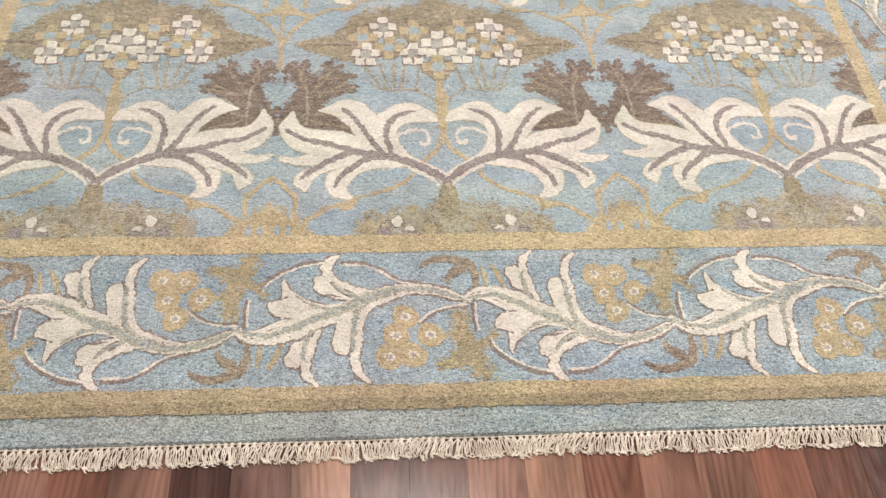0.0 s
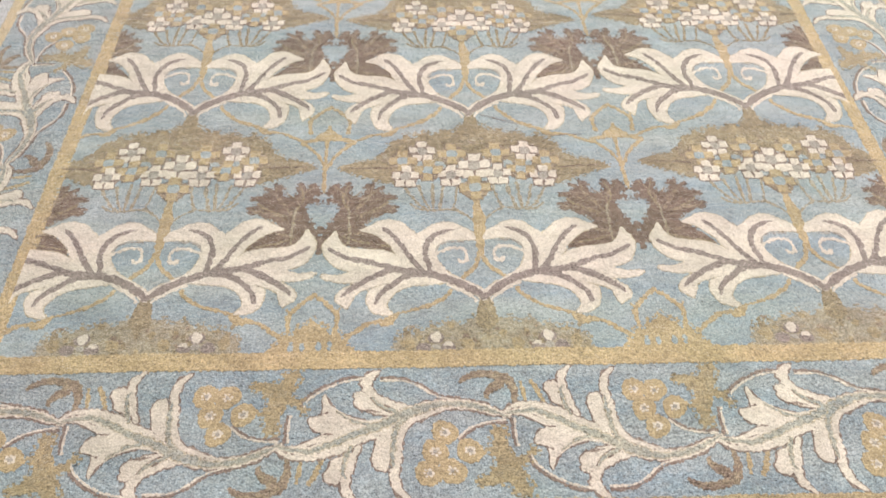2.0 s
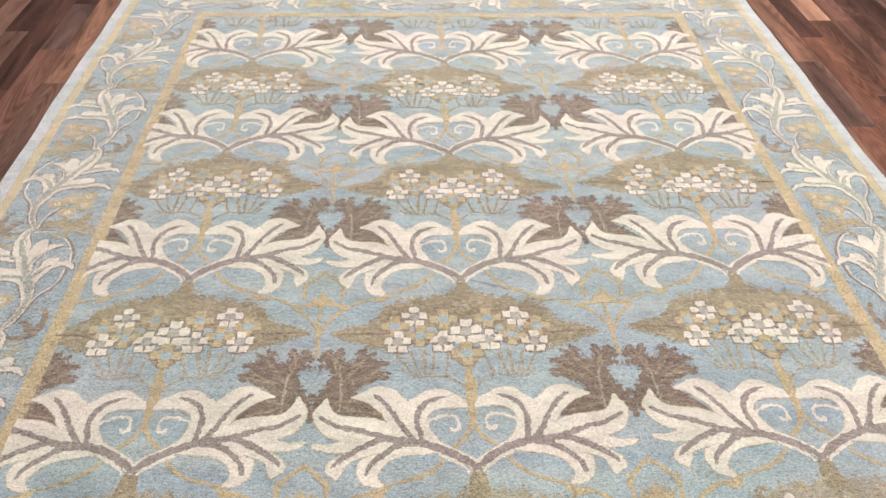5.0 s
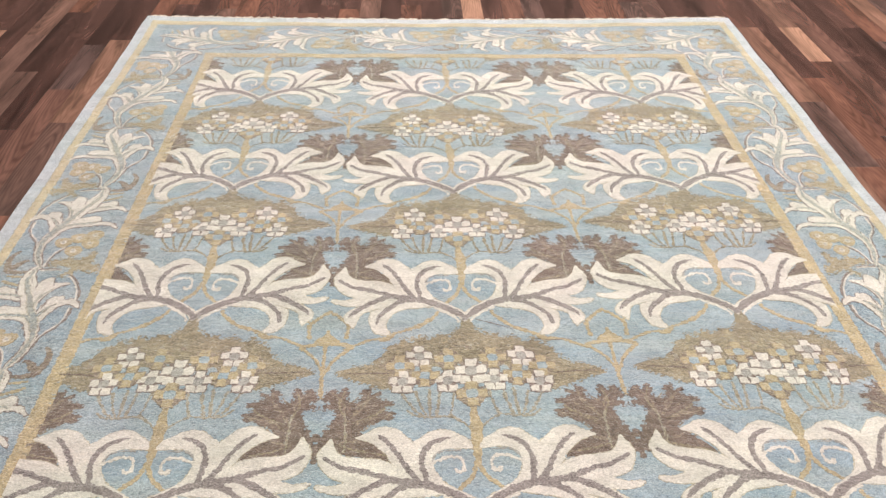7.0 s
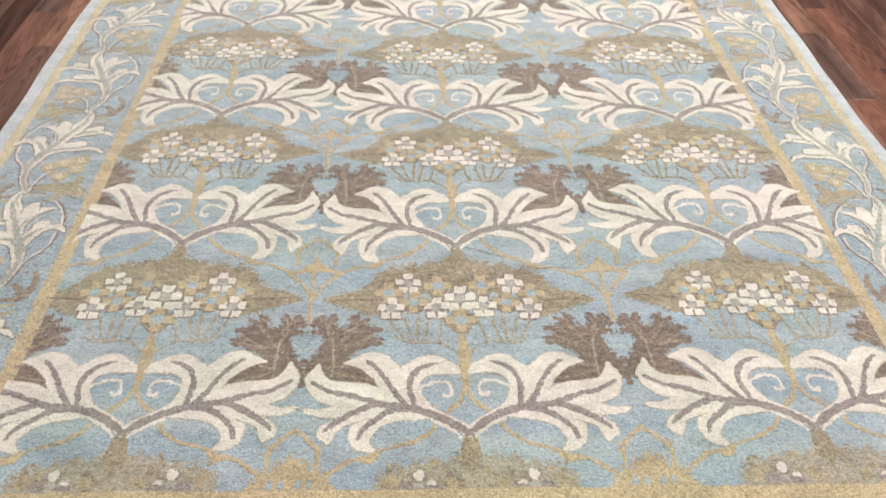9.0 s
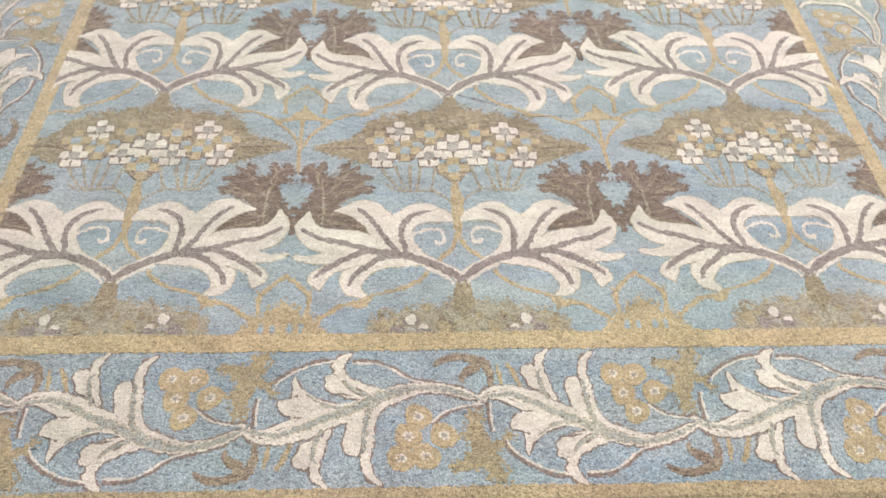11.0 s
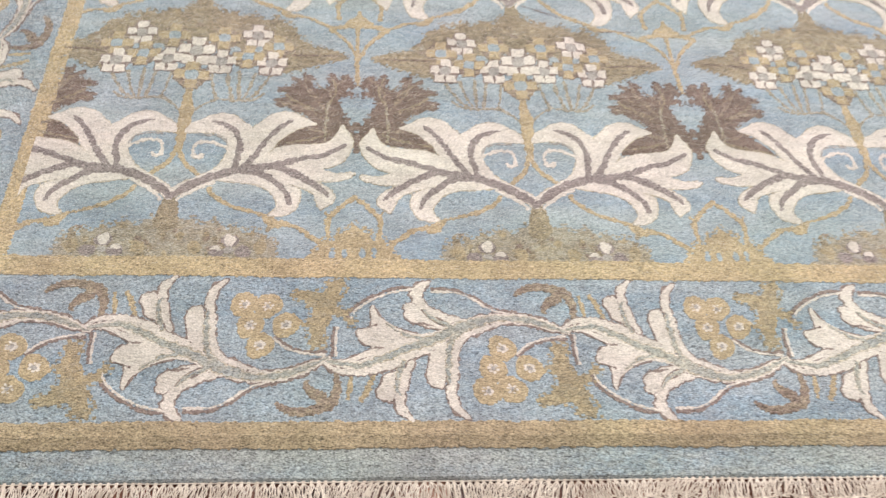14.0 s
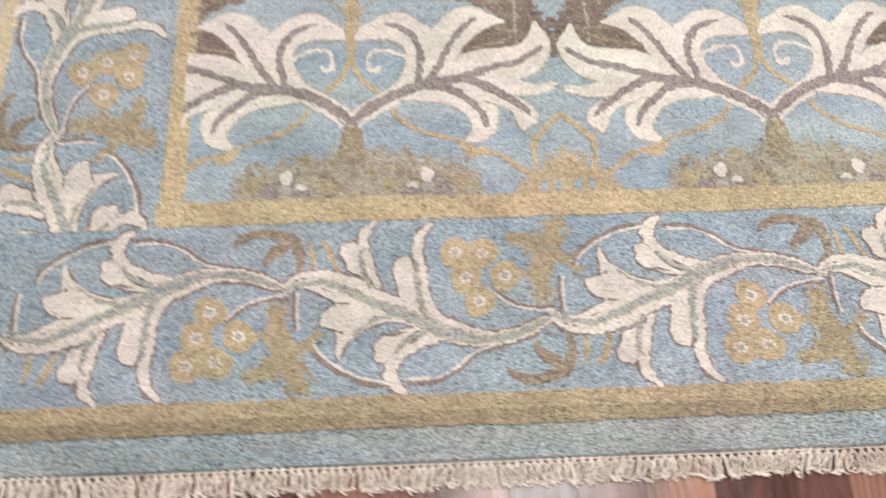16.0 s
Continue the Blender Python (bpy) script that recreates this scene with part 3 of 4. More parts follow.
WIDE = [(1.0, 1.0, 1.0), (0.99, 1.01, 1.035), (1.0, 1.01, 1.02), (1.0, 1.0, 1.0)]


def tree_motif(x, y, row, column):
    wide = WIDE[row][column]
    leaf, tall = TALL[row] * (1.08 if row else 1.0), TALL[row]

    def rise(b):
        """The leaves of the later rows were knotted taller than their crowns, and dip lower."""
        if b > 0.2:
            return 0.2 * leaf + (b - 0.2) * (0.36 * tall - 0.2 * leaf) / 0.16 if b < 0.36 else b * tall
        if b > 0 or not row:
            return b * leaf if b > 0 else b
        return 1.45 * b if b > -0.045 else -0.065 + 0.75 * (b + 0.045)
    at = lambda a, b: (x + wide * a + 0.0015 * math.sin(37 * b + row), y + rise(b) + 0.0015 * math.sin(31 * a + 5 * x))
    crown = Pile(at, FIELD)
    canopy(crown)
    base = crown.build("tree_motif", rug, "olive wool tree crown with white and tan blossoms over ivory leaves")
    pile = Pile(at, FIELD)
    stem_strokes(pile, row)
    pile.build("stem", base, "tan wool stem and thin tendrils")
    for side in (-1, 1):
        pile = Pile(at, FIELD)
        leaf_strokes(pile, side)
        pile.build("leaf_spray", base, "ivory wool acanthus leaves")
        pile = Pile(at, FIELD)
        vein_strokes(pile, side)
        pile.build("leaf_vein", base, "grey-brown wool leaf veins")
    for group, petal, heart in ((TAN_BLOSSOMS, TAN, BLUE), (WHITE_BLOSSOMS, IVORY, GREY)):
        for bx, by in group:
            if row == 3 and by > 0.295:
                continue
            pile = Pile(at, FIELD)
            blossom(pile, bx, by, petal, heart, (1.0 if petal is IVORY else 1.1) if bx else 1.2)
            pile.build("blossom", base, "white wool blossom" if petal is IVORY else "tan wool blossom")
    return base


def thistle_motif(x, y, row):
    """The dark pair of thistle heads between two trees, with the blue heart between them."""
    at = lambda a, b: (x + a, y + b * TALL[row])
    stalk = Pile(at, FIELD)
    ribbon(stalk, [(0.000, 0.110), (-0.001, 0.172)], [13, 24], BROWN, LOW)
    base = stalk.build("thistle_motif", rug, "dark brown wool thistle pair with a blue heart")
    for s in (lambda p: p, mirror):
        pile = Pile(at, FIELD)
        head = [(0.003, 0.125), (0.002, 0.166), (0.018, 0.190), (0.030, 0.214), (0.033, 0.234), (0.023, 0.246), (0.006, 0.243), (0.004, 0.254), (0.017, 0.262), (0.005, 0.276), (0.006, 0.284), (0.020, 0.304), (0.036, 0.293), (0.052, 0.305), (0.058, 0.292), (0.054, 0.277), (0.066, 0.266), (0.080, 0.268), (0.085, 0.281), (0.081, 0.294), (0.098, 0.305), (0.108, 0.290), (0.128, 0.300), (0.119, 0.276), (0.146, 0.268), (0.150, 0.256), (0.130, 0.248), (0.155, 0.236), (0.150, 0.222), (0.114, 0.208), (0.088, 0.186), (0.112, 0.165), (0.150, 0.114), (0.075, 0.122)]
        patch(pile, s(head), BROWN, LOW, 5, 0.0036)
        fray(pile, s(head), BROWN, LOW, 0.0045, 120, 5)
        head_part = pile.build("thistle_head", base)
        marks = [([(0.057, 0.132), (0.056, 0.180), (0.054, 0.232)], [5.0, 7.0, 5.0], STALK)]
        for k, (ex, ey) in enumerate(((0.146, 0.124), (0.100, 0.176), (0.146, 0.230), (0.140, 0.258), (0.120, 0.292), (0.100, 0.297), (0.050, 0.297), (0.022, 0.296))):
            fx, fy = (0.046, 0.150) if k < 2 else (0.050 + 0.005 * (7 - k), 0.196 + 0.004 * k)
            bend = 0.012 * (1 if k % 2 else -1)
            marks.append(([(fx, fy), (0.5 * (fx + ex) + bend, 0.5 * (fy + ey)), (ex, ey)], [3.0, 6.5, 3.0], UMBER if k % 3 else OLIVE))
        for k in range(11):
            a, b = 0.040 + 0.0085 * k, 0.150 + 0.011 * ((5 * k) % 11)
            marks.append(([(a, b), (a + 0.012, b + 0.008), (a + 0.021, b + 0.021)], [2.5, 4.5, 2.5], UMBER))
        for p, w, mat in marks:
            line = Pile(at, FIELD)
            ribbon(line, s(p), w, mat, MID)
            if line.f:
                line.build("streak", base, "thin tan wool streak")
    return base


def arch_motif(x, y, tall=1.0):
    """The slim tan plant that stands on the thistle pair and opens into an arch under the next leaves."""
    pile = Pile(lambda a, b: (x + a, y + b * (1.0 + (tall - 1.0) * (0.56 - b) / 0.28)), FIELD)

    def tan(p, w):
        ribbon(pile, p, w, TAN, MID)
    tan([(0.000, 0.278), (-0.002, 0.331), (-0.003, 0.389), (-0.003, 0.440)], [9.7, 8.8, 8.8, 8.0])
    tan([(-0.055, 0.437), (0.0, 0.448), (0.055, 0.437)], [11, 16, 11])
    tan([(-0.024, 0.452), (0.0, 0.462), (0.024, 0.452)], [12, 26, 12])
    tan([(0.0, 0.455), (0.0, 0.492)], [26, 7])
    for s in (lambda p: p, mirror):
        tan(s([(-0.001, 0.340), (0.016, 0.385), (0.041, 0.418), (0.058, 0.434)]), [7.0, 7.0, 8.0, 8.0])
        tan(s([(0.041, 0.466), (0.044, 0.509), (0.028, 0.533), (-0.002, 0.560)]), [9.7, 10.6, 10.6, 7.9])
        tan(s([(0.030, 0.535), (0.040, 0.520), (0.050, 0.527)]), [6, 9, 4])
    return pile.build("arch_motif", rug, "slim tan wool plant with a small arch")


def rosette(x, y):
    pile = Pile(lambda a, b: (x + a, y + b), FIELD)
    mound = [(-0.076, -0.140), (-0.062, -0.104), (-0.050, -0.082), (-0.034, -0.084), (-0.022, -0.066), (-0.010, -0.060), (0.0, -0.046), (0.012, -0.060), (0.024, -0.066), (0.036, -0.084), (0.052, -0.080), (0.064, -0.104), (0.078, -0.140)]
    patch(pile, mound, TAN, LOW, 5, 0.004)
    fray(pile, mound, TAN, LOW, 0.007, 110, 9)
    for a in (-0.034, -0.014, 0.014, 0.034):
        ribbon(pile, [(a, -0.104), (a, -0.118)], [9, 9], BLUE, LOW + 0.0002)
    return pile.build("rosette_motif", rug, "tan wool half rosette")


ROWS_Y = [(0.006, 0.0, 0.010), (0.551, 0.539, 0.557), (1.118, 1.097, 1.110), (1.698, 1.680, 1.679)]
COLUMNS = [(-0.627, 0.0, 0.646), (-0.631, -0.005, 0.638), (-0.636, -0.010, 0.649), (-0.644, -0.003, 0.655)]
for row in range(4):
    for c in range(3):
        tree_motif(COLUMNS[row][c], ROWS_Y[row][c], row, c)
    xs, ys = COLUMNS[row], ROWS_Y[row]
    for mx, my in ((xs[0] - 0.32, ys[0]), ((xs[0] + xs[1]) / 2 - 0.002, (ys[0] + ys[1]) / 2), ((xs[1] + xs[2]) / 2 - 0.003, (ys[1] + ys[2]) / 2), (xs[2] + 0.32, ys[2])):
        thistle_motif(mx, my, row)
        if row < 3:
            arch_motif(mx, my, TALL[row])
        if row == 0:
            arch_motif(mx, my - 0.553)
            rosette(mx, my)


def bush_motif(x, y):
    """The low bush at the foot of the first trees, with three-petalled flowers."""
    pile = Pile(lambda a, b: (x + a, y + b), FIELD)
    half = [(-0.186, -0.155), (-0.178, -0.118), (-0.168, -0.080), (-0.150, -0.088), (-0.139, -0.066), (-0.124, -0.074), (-0.108, -0.056), (-0.094, -0.066), (-0.074, -0.047), (-0.056, -0.062), (-0.034, -0.046), (-0.018, -0.054)]
    mound = half + [(0.0, -0.030)] + mirror(half)[::-1]
    patch(pile, mound, STALK, LOW, 5, 0.005)
    fray(pile, mound, STALK, LOW, 0.008, 180, 4)
    rnd = random.Random(12)
    for k in range(40):
        a, b = rnd.uniform(-0.165, 0.165), rnd.uniform(-0.125, -0.062)
        patch(pile, oval(a, b, rnd.uniform(0.003, 0.008), rnd.uniform(0.003, 0.009), 6, k), (OLIVE, LIGHT_OLIVE, UMBER, OLIVE)[k % 4], LOW + 0.0001, 2, 0.003)
    for s in (-1, 1):
        for a, b, r in ((0.101, -0.093, 11.5), (0.123, -0.114, 10.5), (0.080, -0.114, 10.5)):
            patch(pile, oval(s * a, b, 0.00128 * r, 0.00115 * r, 6), VEIN, LOW + 0.0001, 3)
            patch(pile, [(s * 0.101 + 0.6 * (s * a - s * 0.101) - 0.0055, 0.4 * b - 0.0655), (s * a - 0.00085 * r, b + 0.0003 * r), (s * a - 0.0004 * r, b + 0.001 * r), (s * a + 0.0004 * r, b + 0.001 * r), (s * a + 0.00085 * r, b + 0.0003 * r), (s * 0.101 + 0.6 * (s * a - s * 0.101) + 0.0055, 0.4 * b - 0.0655)], IVORY, MID, 3, 0.0022)
        patch(pile, oval(s * 0.101, -0.112, 0.007, 0.006, 6), GREY, MID + 0.0003, 3)
        patch(pile, oval(s * 0.045, -0.108, 0.012, 0.013, 6), LIGHT_OLIVE, MID, 3)
        patch(pile, oval(s * 0.15, -0.104, 0.011, 0.015, 6), LIGHT_OLIVE, MID, 3)
    return pile.build("bush_motif", rug, "olive wool bush with small white flowers")


for c in range(3):
    bush_motif(COLUMNS[0][c] + 0.009, ROWS_Y[0][c])


def scroll_motif(start, end, flip, limits=None):
    """One bay of the border scroll from a joint of the vine to the next: leaves, tendrils, a cluster of blossoms."""
    (xa, ya), (xb, yb) = start, end
    d = Vector((xb - xa, yb - ya))
    k = d.length / 0.372
    d.normalize()
    n = Vector((-d.y, d.x)) * (-1 if flip else 1)

    def at(a, b):
        b0 = b + 0.026 - 0.049 * a / 0.372
        if flip:
            a += 0.055 * b
            b0 += 0.007 * math.sin(math.pi * min(max(a / 0.372, 0.0), 1.0))
        return (xa + d.x * a * k + n.x * b0, ya + d.y * a * k + n.y * b0)
    pieces = []

    def blade(name, p, w, label="ivory wool leaf outlined in brown", sage=None, gw=None):
        pile = Pile(at, limits)
        ribbon(pile, p, w, OUTLINE, LOW, 0.0024)
        ribbon(pile, p, w, IVORY, MID + 0.0001)
        if sage:
            ribbon(pile, sage, [1.5 * v for v in gw], PALE_OLIVE, HIGH)
            ribbon(pile, sage, gw, SAGE, HIGH + 0.0002)
        pieces.append((pile, name, label))

    def lobe(outline, notches=()):
        pile = Pile(at, limits)
        hem(pile, outline, 6.0, OUTLINE, LOW)
        patch(pile, outline, IVORY, MID + 0.0001, 6, 0.0018)
        for p in notches:
            ribbon(pile, p, [2.5, 5.5, 3.5], OUTLINE, HIGH)
        pieces.append((pile, "leaf", "ivory wool leaf outlined in brown"))

    lobe([(0.131, 0.072), (0.142, 0.074), (0.152, 0.064), (0.163, 0.046), (0.180, 0.033), (0.196, 0.028), (0.174, 0.027), (0.148, 0.035), (0.129, 0.046), (0.128, 0.059)], [[(0.136, 0.035), (0.153, 0.037), (0.170, 0.032)]])
    lobe([(0.081, 0.070), (0.085, 0.053), (0.098, 0.040), (0.117, 0.026), (0.143, 0.015), (0.124, 0.004), (0.092, -0.008), (0.061, -0.023), (0.031, -0.033), (0.005, -0.035), (0.035, -0.025), (0.057, -0.015), (0.069, -0.007), (0.056, 0.003), (0.051, 0.015), (0.052, 0.025), (0.070, 0.029), (0.075, 0.047), (0.075, 0.062)], [[(0.063, -0.008), (0.075, -0.007), (0.088, -0.007)], [(0.066, 0.030), (0.075, 0.032), (0.083, 0.034)]])
    lobe([(0.108, -0.032), (0.100, -0.048), (0.086, -0.051), (0.078, -0.066), (0.070, -0.077), (0.069, -0.087), (0.078, -0.095), (0.089, -0.095), (0.096, -0.076), (0.099, -0.056), (0.109, -0.041)])
    lobe([(0.184, 0.004), (0.171, -0.004), (0.156, -0.017), (0.152, -0.032), (0.147, -0.047), (0.146, -0.062), (0.152, -0.071), (0.165, -0.074), (0.172, -0.058), (0.177, -0.032), (0.184, -0.009)])
    stem = Pile(at, limits)
    spine = [(0.0, -0.030), (0.047, -0.037), (0.082, -0.026), (0.118, -0.010), (0.154, 0.004), (0.181, 0.016), (0.210, 0.033), (0.242, 0.043), (0.274, 0.048), (0.310, 0.046), (0.340, 0.037), (0.374, 0.020)]
    ribbon(stem, spine, [7, 16, 20, 22, 22, 22, 20, 19, 19, 20, 18, 8], OUTLINE, LOW, 0.0026)
    ribbon(stem, spine, [7, 20, 28, 31, 29, 25, 20, 19, 19, 20, 18, 8], IVORY, MID)
    lower = [(-0.004, -0.030), (0.010, -0.043), (0.034, -0.049), (0.064, -0.048), (0.090, -0.040), (0.117, -0.026), (0.152, -0.011), (0.180, 0.001)]
    ribbon(stem, lower, [5.8, 7.7, 8.9, 10.1, 10.2, 9.2, 9.3, 8], OUTLINE, LOW, 0.0026)
    ribbon(stem, lower, [5.8, 7.7, 8.9, 10.1, 10.2, 9.2, 9.3, 8], IVORY, MID + 0.0001)
    green = [4, 8.2, 11.4, 12.5, 13.7, 14.8, 13.9, 11.9, 9.8, 10.9, 10.8, 3]
    ribbon(stem, spine, [1.25 * v for v in green], PALE_OLIVE, HIGH)
    ribbon(stem, spine, [0.92 * v for v in green], SAGE, HIGH + 0.0002)
    for p in ([(0.095, 0.037), (0.119, 0.019), (0.148, 0.008)], [(0.156, 0.064), (0.171, 0.045), (0.200, 0.032)]):
        ribbon(stem, p, [5, 8, 7], PALE_OLIVE, HIGH + 0.0001)
        ribbon(stem, p, [2, 5, 5], SAGE, HIGH + 0.0003)
    blade("curved_leaf", [(0.174, 0.118), (0.157, 0.104), (0.150, 0.090), (0.155, 0.074), (0.170, 0.060), (0.193, 0.047), (0.222, 0.043), (0.250, 0.052)], [6.7, 17.1, 18.5, 15.8, 13.6, 11.8, 9.8, 7.6])
    sided = "ivory wool leaf with a sage side, outlined in brown"
    blade("curved_leaf", [(0.126, -0.031), (0.114, -0.052), (0.105, -0.076), (0.100, -0.096), (0.103, -0.113), (0.115, -0.130)], [8.5, 11.9, 14.2, 15.3, 12.6, 3.4], sided, [(0.114, -0.030), (0.104, -0.054), (0.100, -0.074), (0.101, -0.088)], [4.7, 6.3, 6.9, 3.4])
    blade("curved_leaf", [(0.290, 0.043), (0.250, 0.031), (0.215, 0.016), (0.197, -0.003), (0.188, -0.033), (0.182, -0.063), (0.177, -0.087), (0.181, -0.109), (0.197, -0.125)], [6.5, 8.6, 11.4, 13.2, 14.3, 14.9, 15.4, 13.1, 4.5], sided, [(0.246, 0.038), (0.212, 0.026), (0.190, 0.004), (0.180, -0.038), (0.176, -0.070)], [6.5, 8.4, 7.5, 7.0, 3.5])
    base = stem.build("scroll_motif", rug, "ivory and sage wool leaf scroll outlined in brown")
    for pile, name, label in pieces:
        if pile.f:
            pile.build(name, base, label)
    pile = Pile(at, limits)
    for p, drop in (([(0.040, 0.047), (0.048, 0.063), (0.071, 0.081), (0.099, 0.095), (0.126, 0.103), (0.149, 0.105)], (0.003, -0.004)), ([(0.174, 0.101), (0.208, 0.101), (0.235, 0.091), (0.253, 0.076), (0.274, 0.065), (0.307, 0.058)], (-0.001, -0.0042)),
                    ([(0.018, 0.031), (0.013, 0.007), (0.010, -0.022)], (0.0042, 0.0)), ([(0.286, -0.021), (0.304, -0.006), (0.330, 0.006), (0.371, 0.012)], (0.0, 0.0035))):
        ribbon(pile, p, [6.4] * len(p), OUTLINE, LOW)
        ribbon(pile, [(a + drop[0], b + drop[1]) for a, b in p], [4.2] * len(p), IVORY, MID)
    pile.build("tendril", base, "thin white tendrils edged in brown")
    pile = Pile(at, limits)
    ribbon(pile, [(0.389, 0.040), (0.393, 0.075), (0.383, 0.097), (0.351, 0.107), (0.321, 0.103), (0.305, 0.091)], [7.4, 13.8, 23, 13.9, 12.5, 5], UMBER, LOW)
    ribbon(pile, [(0.345, 0.060), (0.353, 0.075), (0.372, 0.087)], [7.5, 12.1, 20], UMBER, LOW)
    pile.build("curled_leaf", base, "curled grey-brown wool leaf")
    pile = Pile(at, limits)
    spray = [(0.341, 0.004), (0.366, 0.003), (0.364, -0.041), (0.381, -0.051), (0.402, -0.033), (0.411, -0.046), (0.393, -0.066), (0.381, -0.073), (0.384, -0.101), (0.390, -0.120), (0.357, -0.120), (0.350, -0.102), (0.311, -0.104), (0.304, -0.090), (0.329, -0.077), (0.337, -0.057), (0.327, -0.045), (0.339, -0.019)]
    patch(pile, spray, LIGHT_OLIVE, LOW, 5, 0.005)
    fray(pile, spray, LIGHT_OLIVE, LOW, 0.006, 110, 6)
    if pile.f:
        pile.build("olive_leaf", base, "olive wool leaf cluster")
    for p in ([(0.035, -0.057), (0.030, -0.075), (0.024, -0.094)], [(0.068, -0.053), (0.056, -0.077), (0.042, -0.097)]):
        pile = Pile(at, limits)
        ribbon(pile, p, [8, 8.4, 7], TAN, LOW)
        if pile.f:
            pile.build("tan_stroke", base, "short tan wool stroke")
    for bx, by in ((0.266, -0.006), (0.246, -0.042), (0.301, -0.041), (0.230, -0.080), (0.268, -0.076)):
        pile = Pile(at, limits)
        patch(pile, oval(bx, by, 0.0215, 0.0225, 10, 0.3, 0.06), TAN, MID, 3, 0.002)
        for q in range(6):
            a = q * math.pi / 3 + bx * 50
            patch(pile, oval(bx + 0.0062 * math.cos(a), by + 0.0062 * math.sin(a), 0.0028, 0.0028, 5), IVORY, HIGH, 2)
        patch(pile, oval(bx, by, 0.0042, 0.0042, 6), GREY, HIGH, 2)
        if pile.f:
            pile.build("blossom", base, "tan wool blossom with a white eye")
    return base


# joints of the border vine, bottom, far end and both sides
BOTTOM = [(-1.083, -0.305), (-0.711, -0.255), (-0.352, -0.304), (0.022, -0.256), (0.368, -0.303), (0.74, -0.256), (1.09, -0.305)]
FAR = [(-1.10, 2.265), (-0.734, 2.228), (-0.359, 2.276), (0.03, 2.226), (0.415, 2.278), (0.789, 2.220), (1.12, 2.262)]
LEFT = [(-1.053, -0.005), (-0.998, 0.372), (-1.046, 0.747), (-1.002, 1.122), (-1.055, 1.495), (-1.005, 1.870)]
RIGHT = [(1.07, -0.005), (1.005, 0.365), (1.065, 0.735), (1.005, 1.11), (1.06, 1.49), (1.00, 1.88)]
for i in range(6):
    scroll_motif(BOTTOM[i], BOTTOM[i + 1], i % 2 == 1)
    scroll_motif(FAR[i], FAR[i + 1], i % 2 == 0)
for i in range(5):
    scroll_motif(LEFT[i + 1], LEFT[i], i % 2 == 0)
    scroll_motif(RIGHT[i + 1], RIGHT[i], i % 2 == 1)
# the side scrolls run out under the end borders
scroll_motif(LEFT[0], (-1.0, -0.375), False, (-1.14, -0.9, -0.160, 2.4))
scroll_motif(RIGHT[0], (1.0, -0.375), True, (0.9, 1.14, -0.160, 2.4))
scroll_motif((-1.055, 2.245), LEFT[5], False, (-1.14, -0.9, -0.2, 2.115))
scroll_motif((1.06, 2.245), RIGHT[5], True, (0.9, 1.14, -0.2, 2.115))

worn = Pile()
ribbon(worn, [(0.020, 0.532), (0.045, 0.523), (0.062, 0.516), (0.084, 0.507)], [1.5, 3.2, 3.6, 1.2], OUTLINE, HIGH)
ribbon(worn, [(0.084, 0.507), (0.105, 0.497)], [1.0, 1.6], VEIN, HIGH)
worn.build("worn_line", rug, "short dark worn line in the pile")
worn = Pile()
ribbon(worn, [(0.150, 0.465), (0.180, 0.460), (0.215, 0.461), (0.245, 0.460)], [1.0, 2.2, 2.4, 1.0], OUTLINE, HIGH)
worn.build("worn_line", rug, "short dark worn line in the pile")

# ---- fringe: knotted cotton warp ends ----
def strand(verts, faces, pts, radius):
    base = len(verts)
    for i, p in enumerate(pts):
        a, b = pts[max(i - 1, 0)], pts[min(i + 1, len(pts) - 1)]
        d = (Vector(b) - Vector(a)).normalized()
        u = d.cross(Vector((0, 0, 1)))
        u = u.normalized() if u.length > 1e-6 else Vector((1, 0, 0))
        w = u.cross(d)
        r = radius * (1.0 if i < len(pts) - 1 else 0.45)
        for k in range(4):
            q = Vector(p) + r * (math.cos(k * math.pi / 2) * u + math.sin(k * math.pi / 2) * w)
            verts.append((q.x, q.y, max(q.z, 0.0004)))
    for i in range(len(pts) - 1):
        for k in range(4):
            m = (k + 1) % 4
            faces.append((base + 4 * i + k, base + 4 * i + m, base + 4 * i + 4 + m, base + 4 * i + 4 + k))
    faces.append(tuple(base + 4 * (len(pts) - 1) + k for k in range(4)))


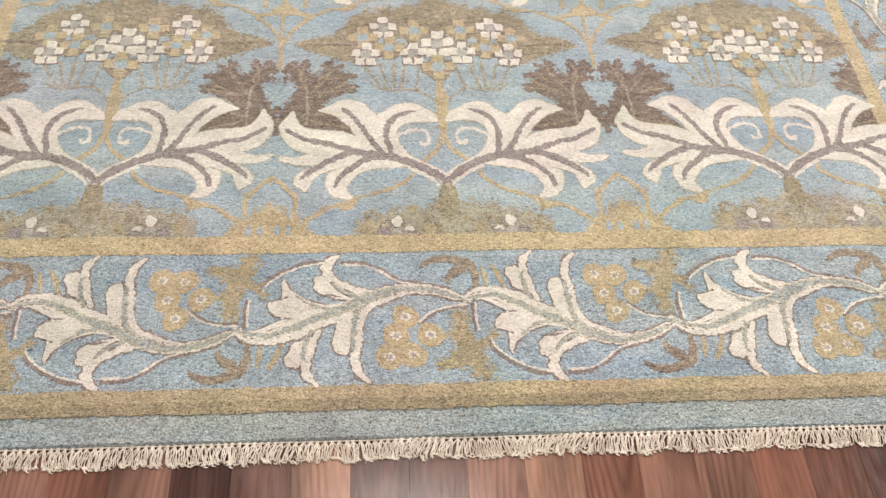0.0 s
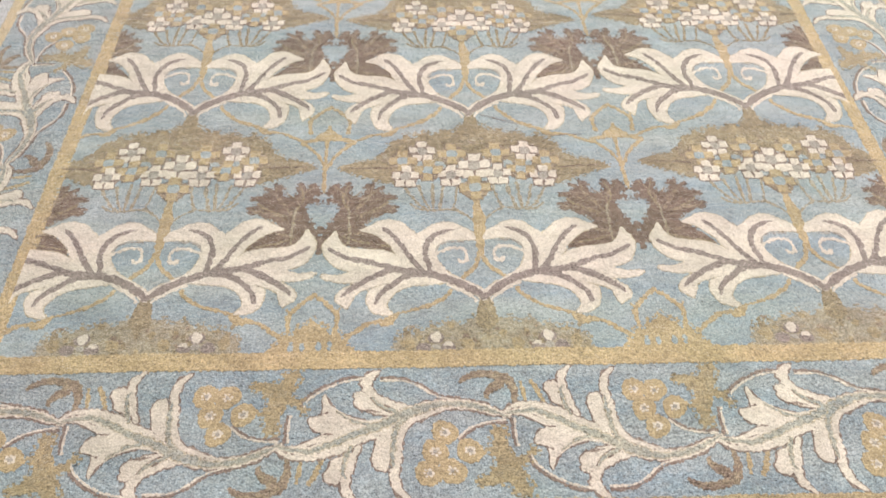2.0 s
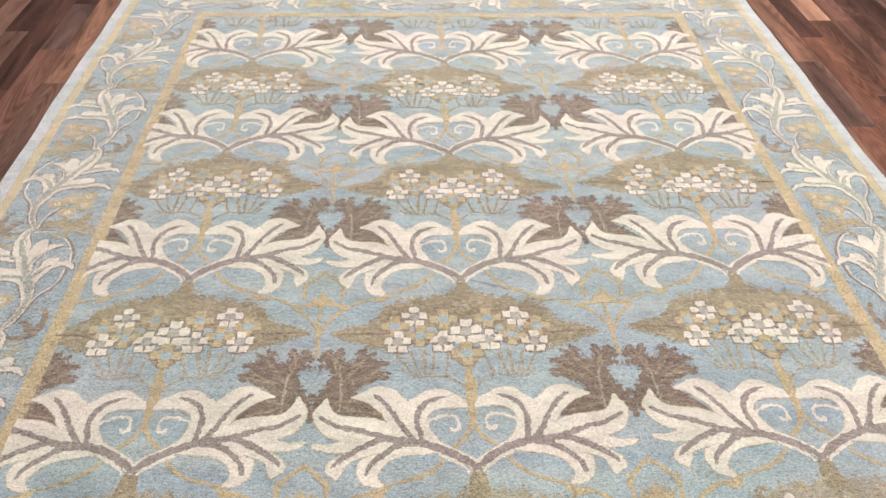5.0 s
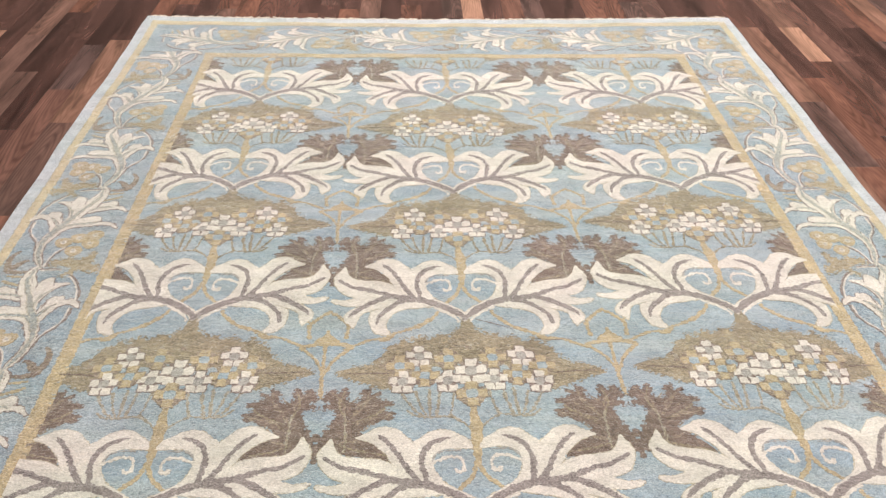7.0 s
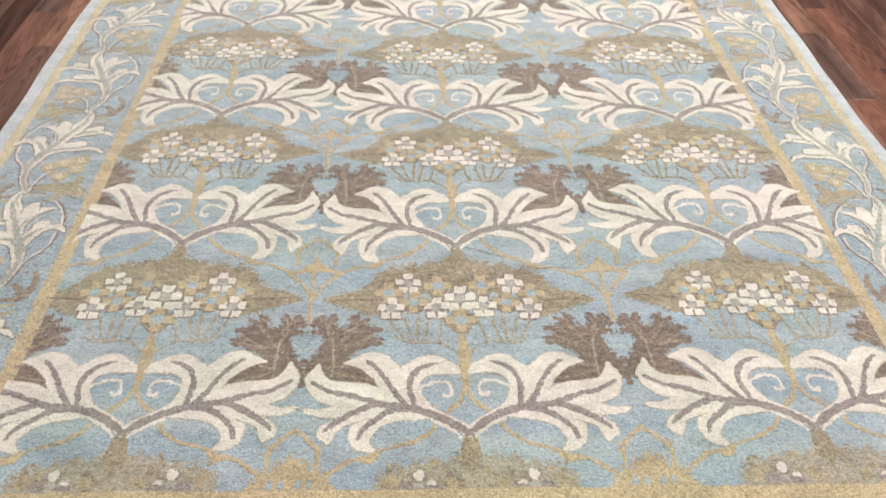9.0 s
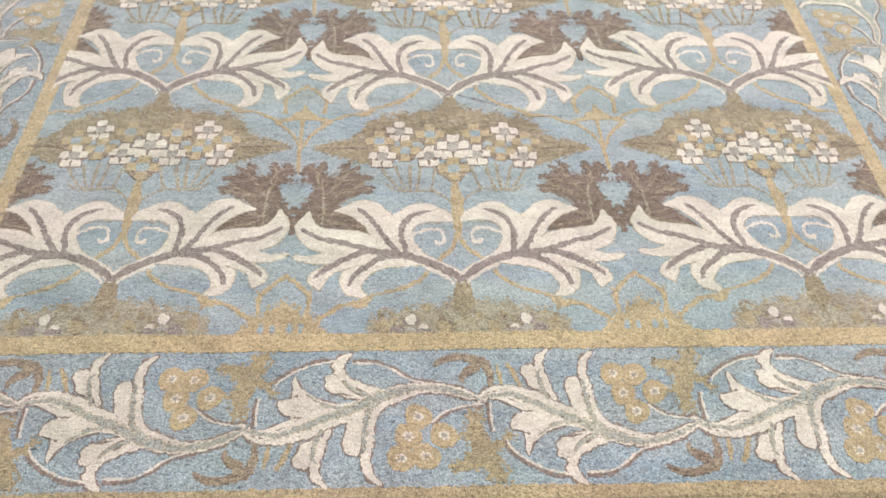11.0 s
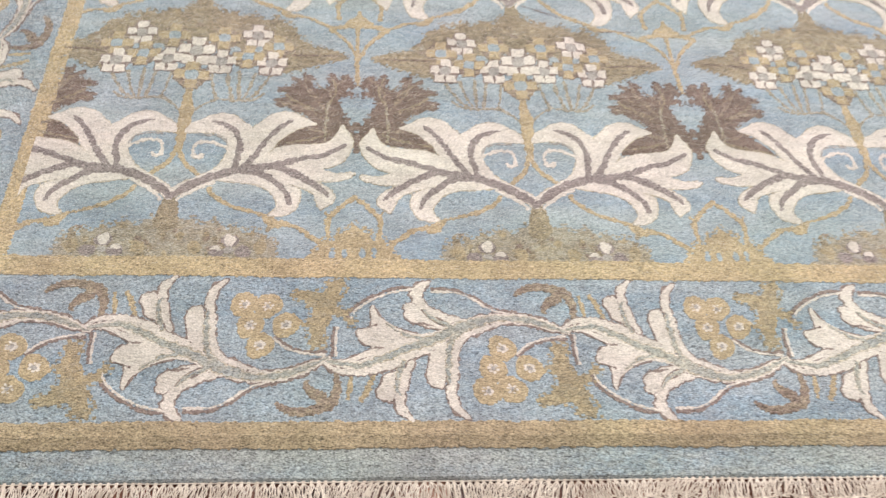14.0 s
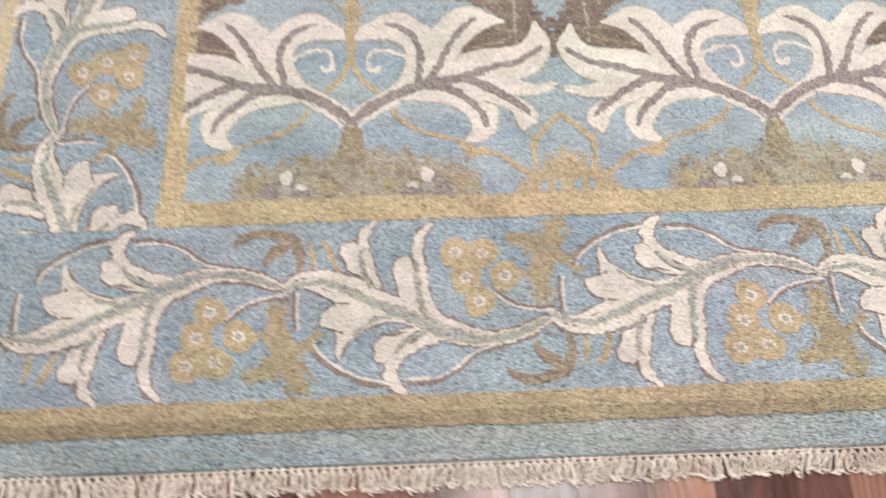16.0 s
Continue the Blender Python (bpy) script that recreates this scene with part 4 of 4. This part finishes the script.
def tassel_shape(seed, reach=0.033):
    """A few loose cotton yarns from one warp knot, slanting, crossing and matted at their ends; it hangs toward -y."""
    rnd = random.Random(seed)
    verts, faces = [], []
    lean = rnd.uniform(-0.004, 0.003)
    for k in range(7):
        x0 = -0.0045 + 0.0015 * k + rnd.uniform(-0.0006, 0.0006)
        x1 = x0 * 1.9 + lean + rnd.uniform(-0.004, 0.004)
        end = reach * rnd.uniform(0.86, 1.06)
        side = rnd.uniform(-0.006, 0.006)
        h = rnd.uniform(0.0035, 0.006)
        pts = [(x0 * 0.35, 0.002, 0.0058), (x0 * 0.4, -0.004, 0.0056), (x0 * 1.2 + 0.25 * lean + rnd.uniform(-0.0016, 0.0016), -0.3 * end, h + 0.001), (x1 * 0.8 + rnd.uniform(-0.0024, 0.0024), -0.62 * end, h), (x1, -0.85 * end, 0.0032), (x1 + side, -end, rnd.uniform(0.0014, 0.003))]
        strand(verts, faces, pts, rnd.uniform(0.0006, 0.00095))
    for k in range(5):
        x0 = lean + rnd.uniform(-0.010, 0.005)
        y0 = -reach * rnd.uniform(0.82, 1.0)
        strand(verts, faces, [(x0, y0, 0.002), (x0 + 0.003, y0 - rnd.uniform(-0.002, 0.003), 0.0034), (x0 + 0.006, y0 + rnd.uniform(-0.004, 0.003), 0.0016)], 0.0012)
    return verts, faces


def fringe_mesh(verts, faces):
    me = bpy.data.meshes.new("tassel")
    me.from_pydata(verts, [], faces)
    me.materials.append(COTTON)
    me.polygons.foreach_set("use_smooth", [True] * len(faces))
    return me


SHAPES = [tassel_shape(k) for k in range(14)]
MESHES = [fringe_mesh(*s) for s in SHAPES]
PITCH = 0.0105
count = int(2.40 / PITCH)
for i in range(count):
    x, y, _ = on_rug(-1.2 + PITCH * (i + 0.5), -0.489, 0)
    ob = new("tassel", MESHES[random.randrange(14)])
    ob.parent = rug
    ob.matrix_basis = pose(x + random.uniform(-0.001, 0.001), y - 0.003, 0, 0, 0, 42 * noise.noise((x * 9, 0, 0)) - 6)
    ob.scale = (1, random.uniform(0.88, 1.08), 1)
verts, faces = [], []
for i in range(count):
    x, y, _ = on_rug(-1.2 + PITCH * (i + 0.5), 2.482, 0)
    v, f = SHAPES[random.randrange(14)]
    n, k = len(verts), random.uniform(0.5, 1.1)
    verts += [(x - a, y + 0.003 - k * b, c) for a, b, c in v]
    faces += [tuple(n + j for j in q) for q in f]
far_fringe = new("far_fringe", fringe_mesh(verts, faces))
far_fringe.parent = rug
tagged(far_fringe, "short cream cotton fringe", kind="stuff")


def end_cord(y, out):
    """The flat cotton weave that binds an end of the rug."""
    verts, faces = [], []
    line = [on_rug(-1.206 + 2.412 * k / 400, y, 0) for k in range(401)]
    strand(verts, faces, [(x, b + out + 0.0003 * math.sin(90 * x), 0.0060) for x, b, c in line], 0.0010)
    ob = new("end_cord", fringe_mesh(verts, faces))
    ob.parent = rug
    tagged(ob, "cream cotton binding cord")


end_cord(-0.489, -0.0046)
end_cord(2.482, 0.0042)

# ---- the floor's strips ----
STRIP = 0.0868
plank_meshes = {}


def plank(x, y0, y1):
    """One strip with softly broken edges; strips of one length share a mesh."""
    n = round((y1 - y0) / 0.05)
    if n not in plank_meshes:
        bm = bmesh.new()
        bmesh.ops.create_cube(bm, size=1, matrix=Matrix.Translation((0, 0, -0.004)) @ Matrix.Diagonal((STRIP - 0.0002, 0.05 * n - 0.0002, 0.008, 1)))
        top = [e for e in bm.edges if all(v.co.z > -0.001 for v in e.verts)]
        bmesh.ops.bevel(bm, geom=top, offset=0.0002, segments=1, affect="EDGES")
        me = bpy.data.meshes.new("plank")
        bm.to_mesh(me)
        bm.free()
        me.materials.append(WOOD)
        plank_meshes[n] = me
    ob = new("plank", plank_meshes[n])
    ob.parent = floor
    ob.location = (x, (y0 + y1) / 2, 0)


rest_v, rest_f = [], []
first_col = math.floor((X0 + 0.0036) / STRIP)
for c in range(first_col, -first_col + 1):
    x = 0.0036 + STRIP * (c + 0.5)
    if not X0 + 0.05 < x < X1 - 0.05:
        continue
    y = Y0
    while y < Y1 - 0.01:
        length = min(0.05 * random.randrange(3 if y == Y0 else 7, 17), Y1 - y)
        near = -2.25 < x < 2.25 and -1.15 < y + length / 2 < 3.7
        covered = -1.1 < x < 1.03 and y > -0.42 and y + length < 2.38
        if near and not covered:
            plank(x, y, y + length)
        elif not near:
            n, w, e = len(rest_v), STRIP / 2 - 0.0003, 0.0003
            rest_v += [(x - w, y + e, 0), (x + w, y + e, 0), (x + w, y + length - e, 0), (x - w, y + length - e, 0)]
            rest_f.append((n, n + 1, n + 2, n + 3))
        y += length
me = bpy.data.meshes.new("far_strips")
me.from_pydata(rest_v, [], rest_f)
me.materials.append(JOINED_WOOD)
far_strips = new("far_strips", me)
far_strips.parent = floor
tagged(far_strips, "red-brown wood strips", kind="stuff")
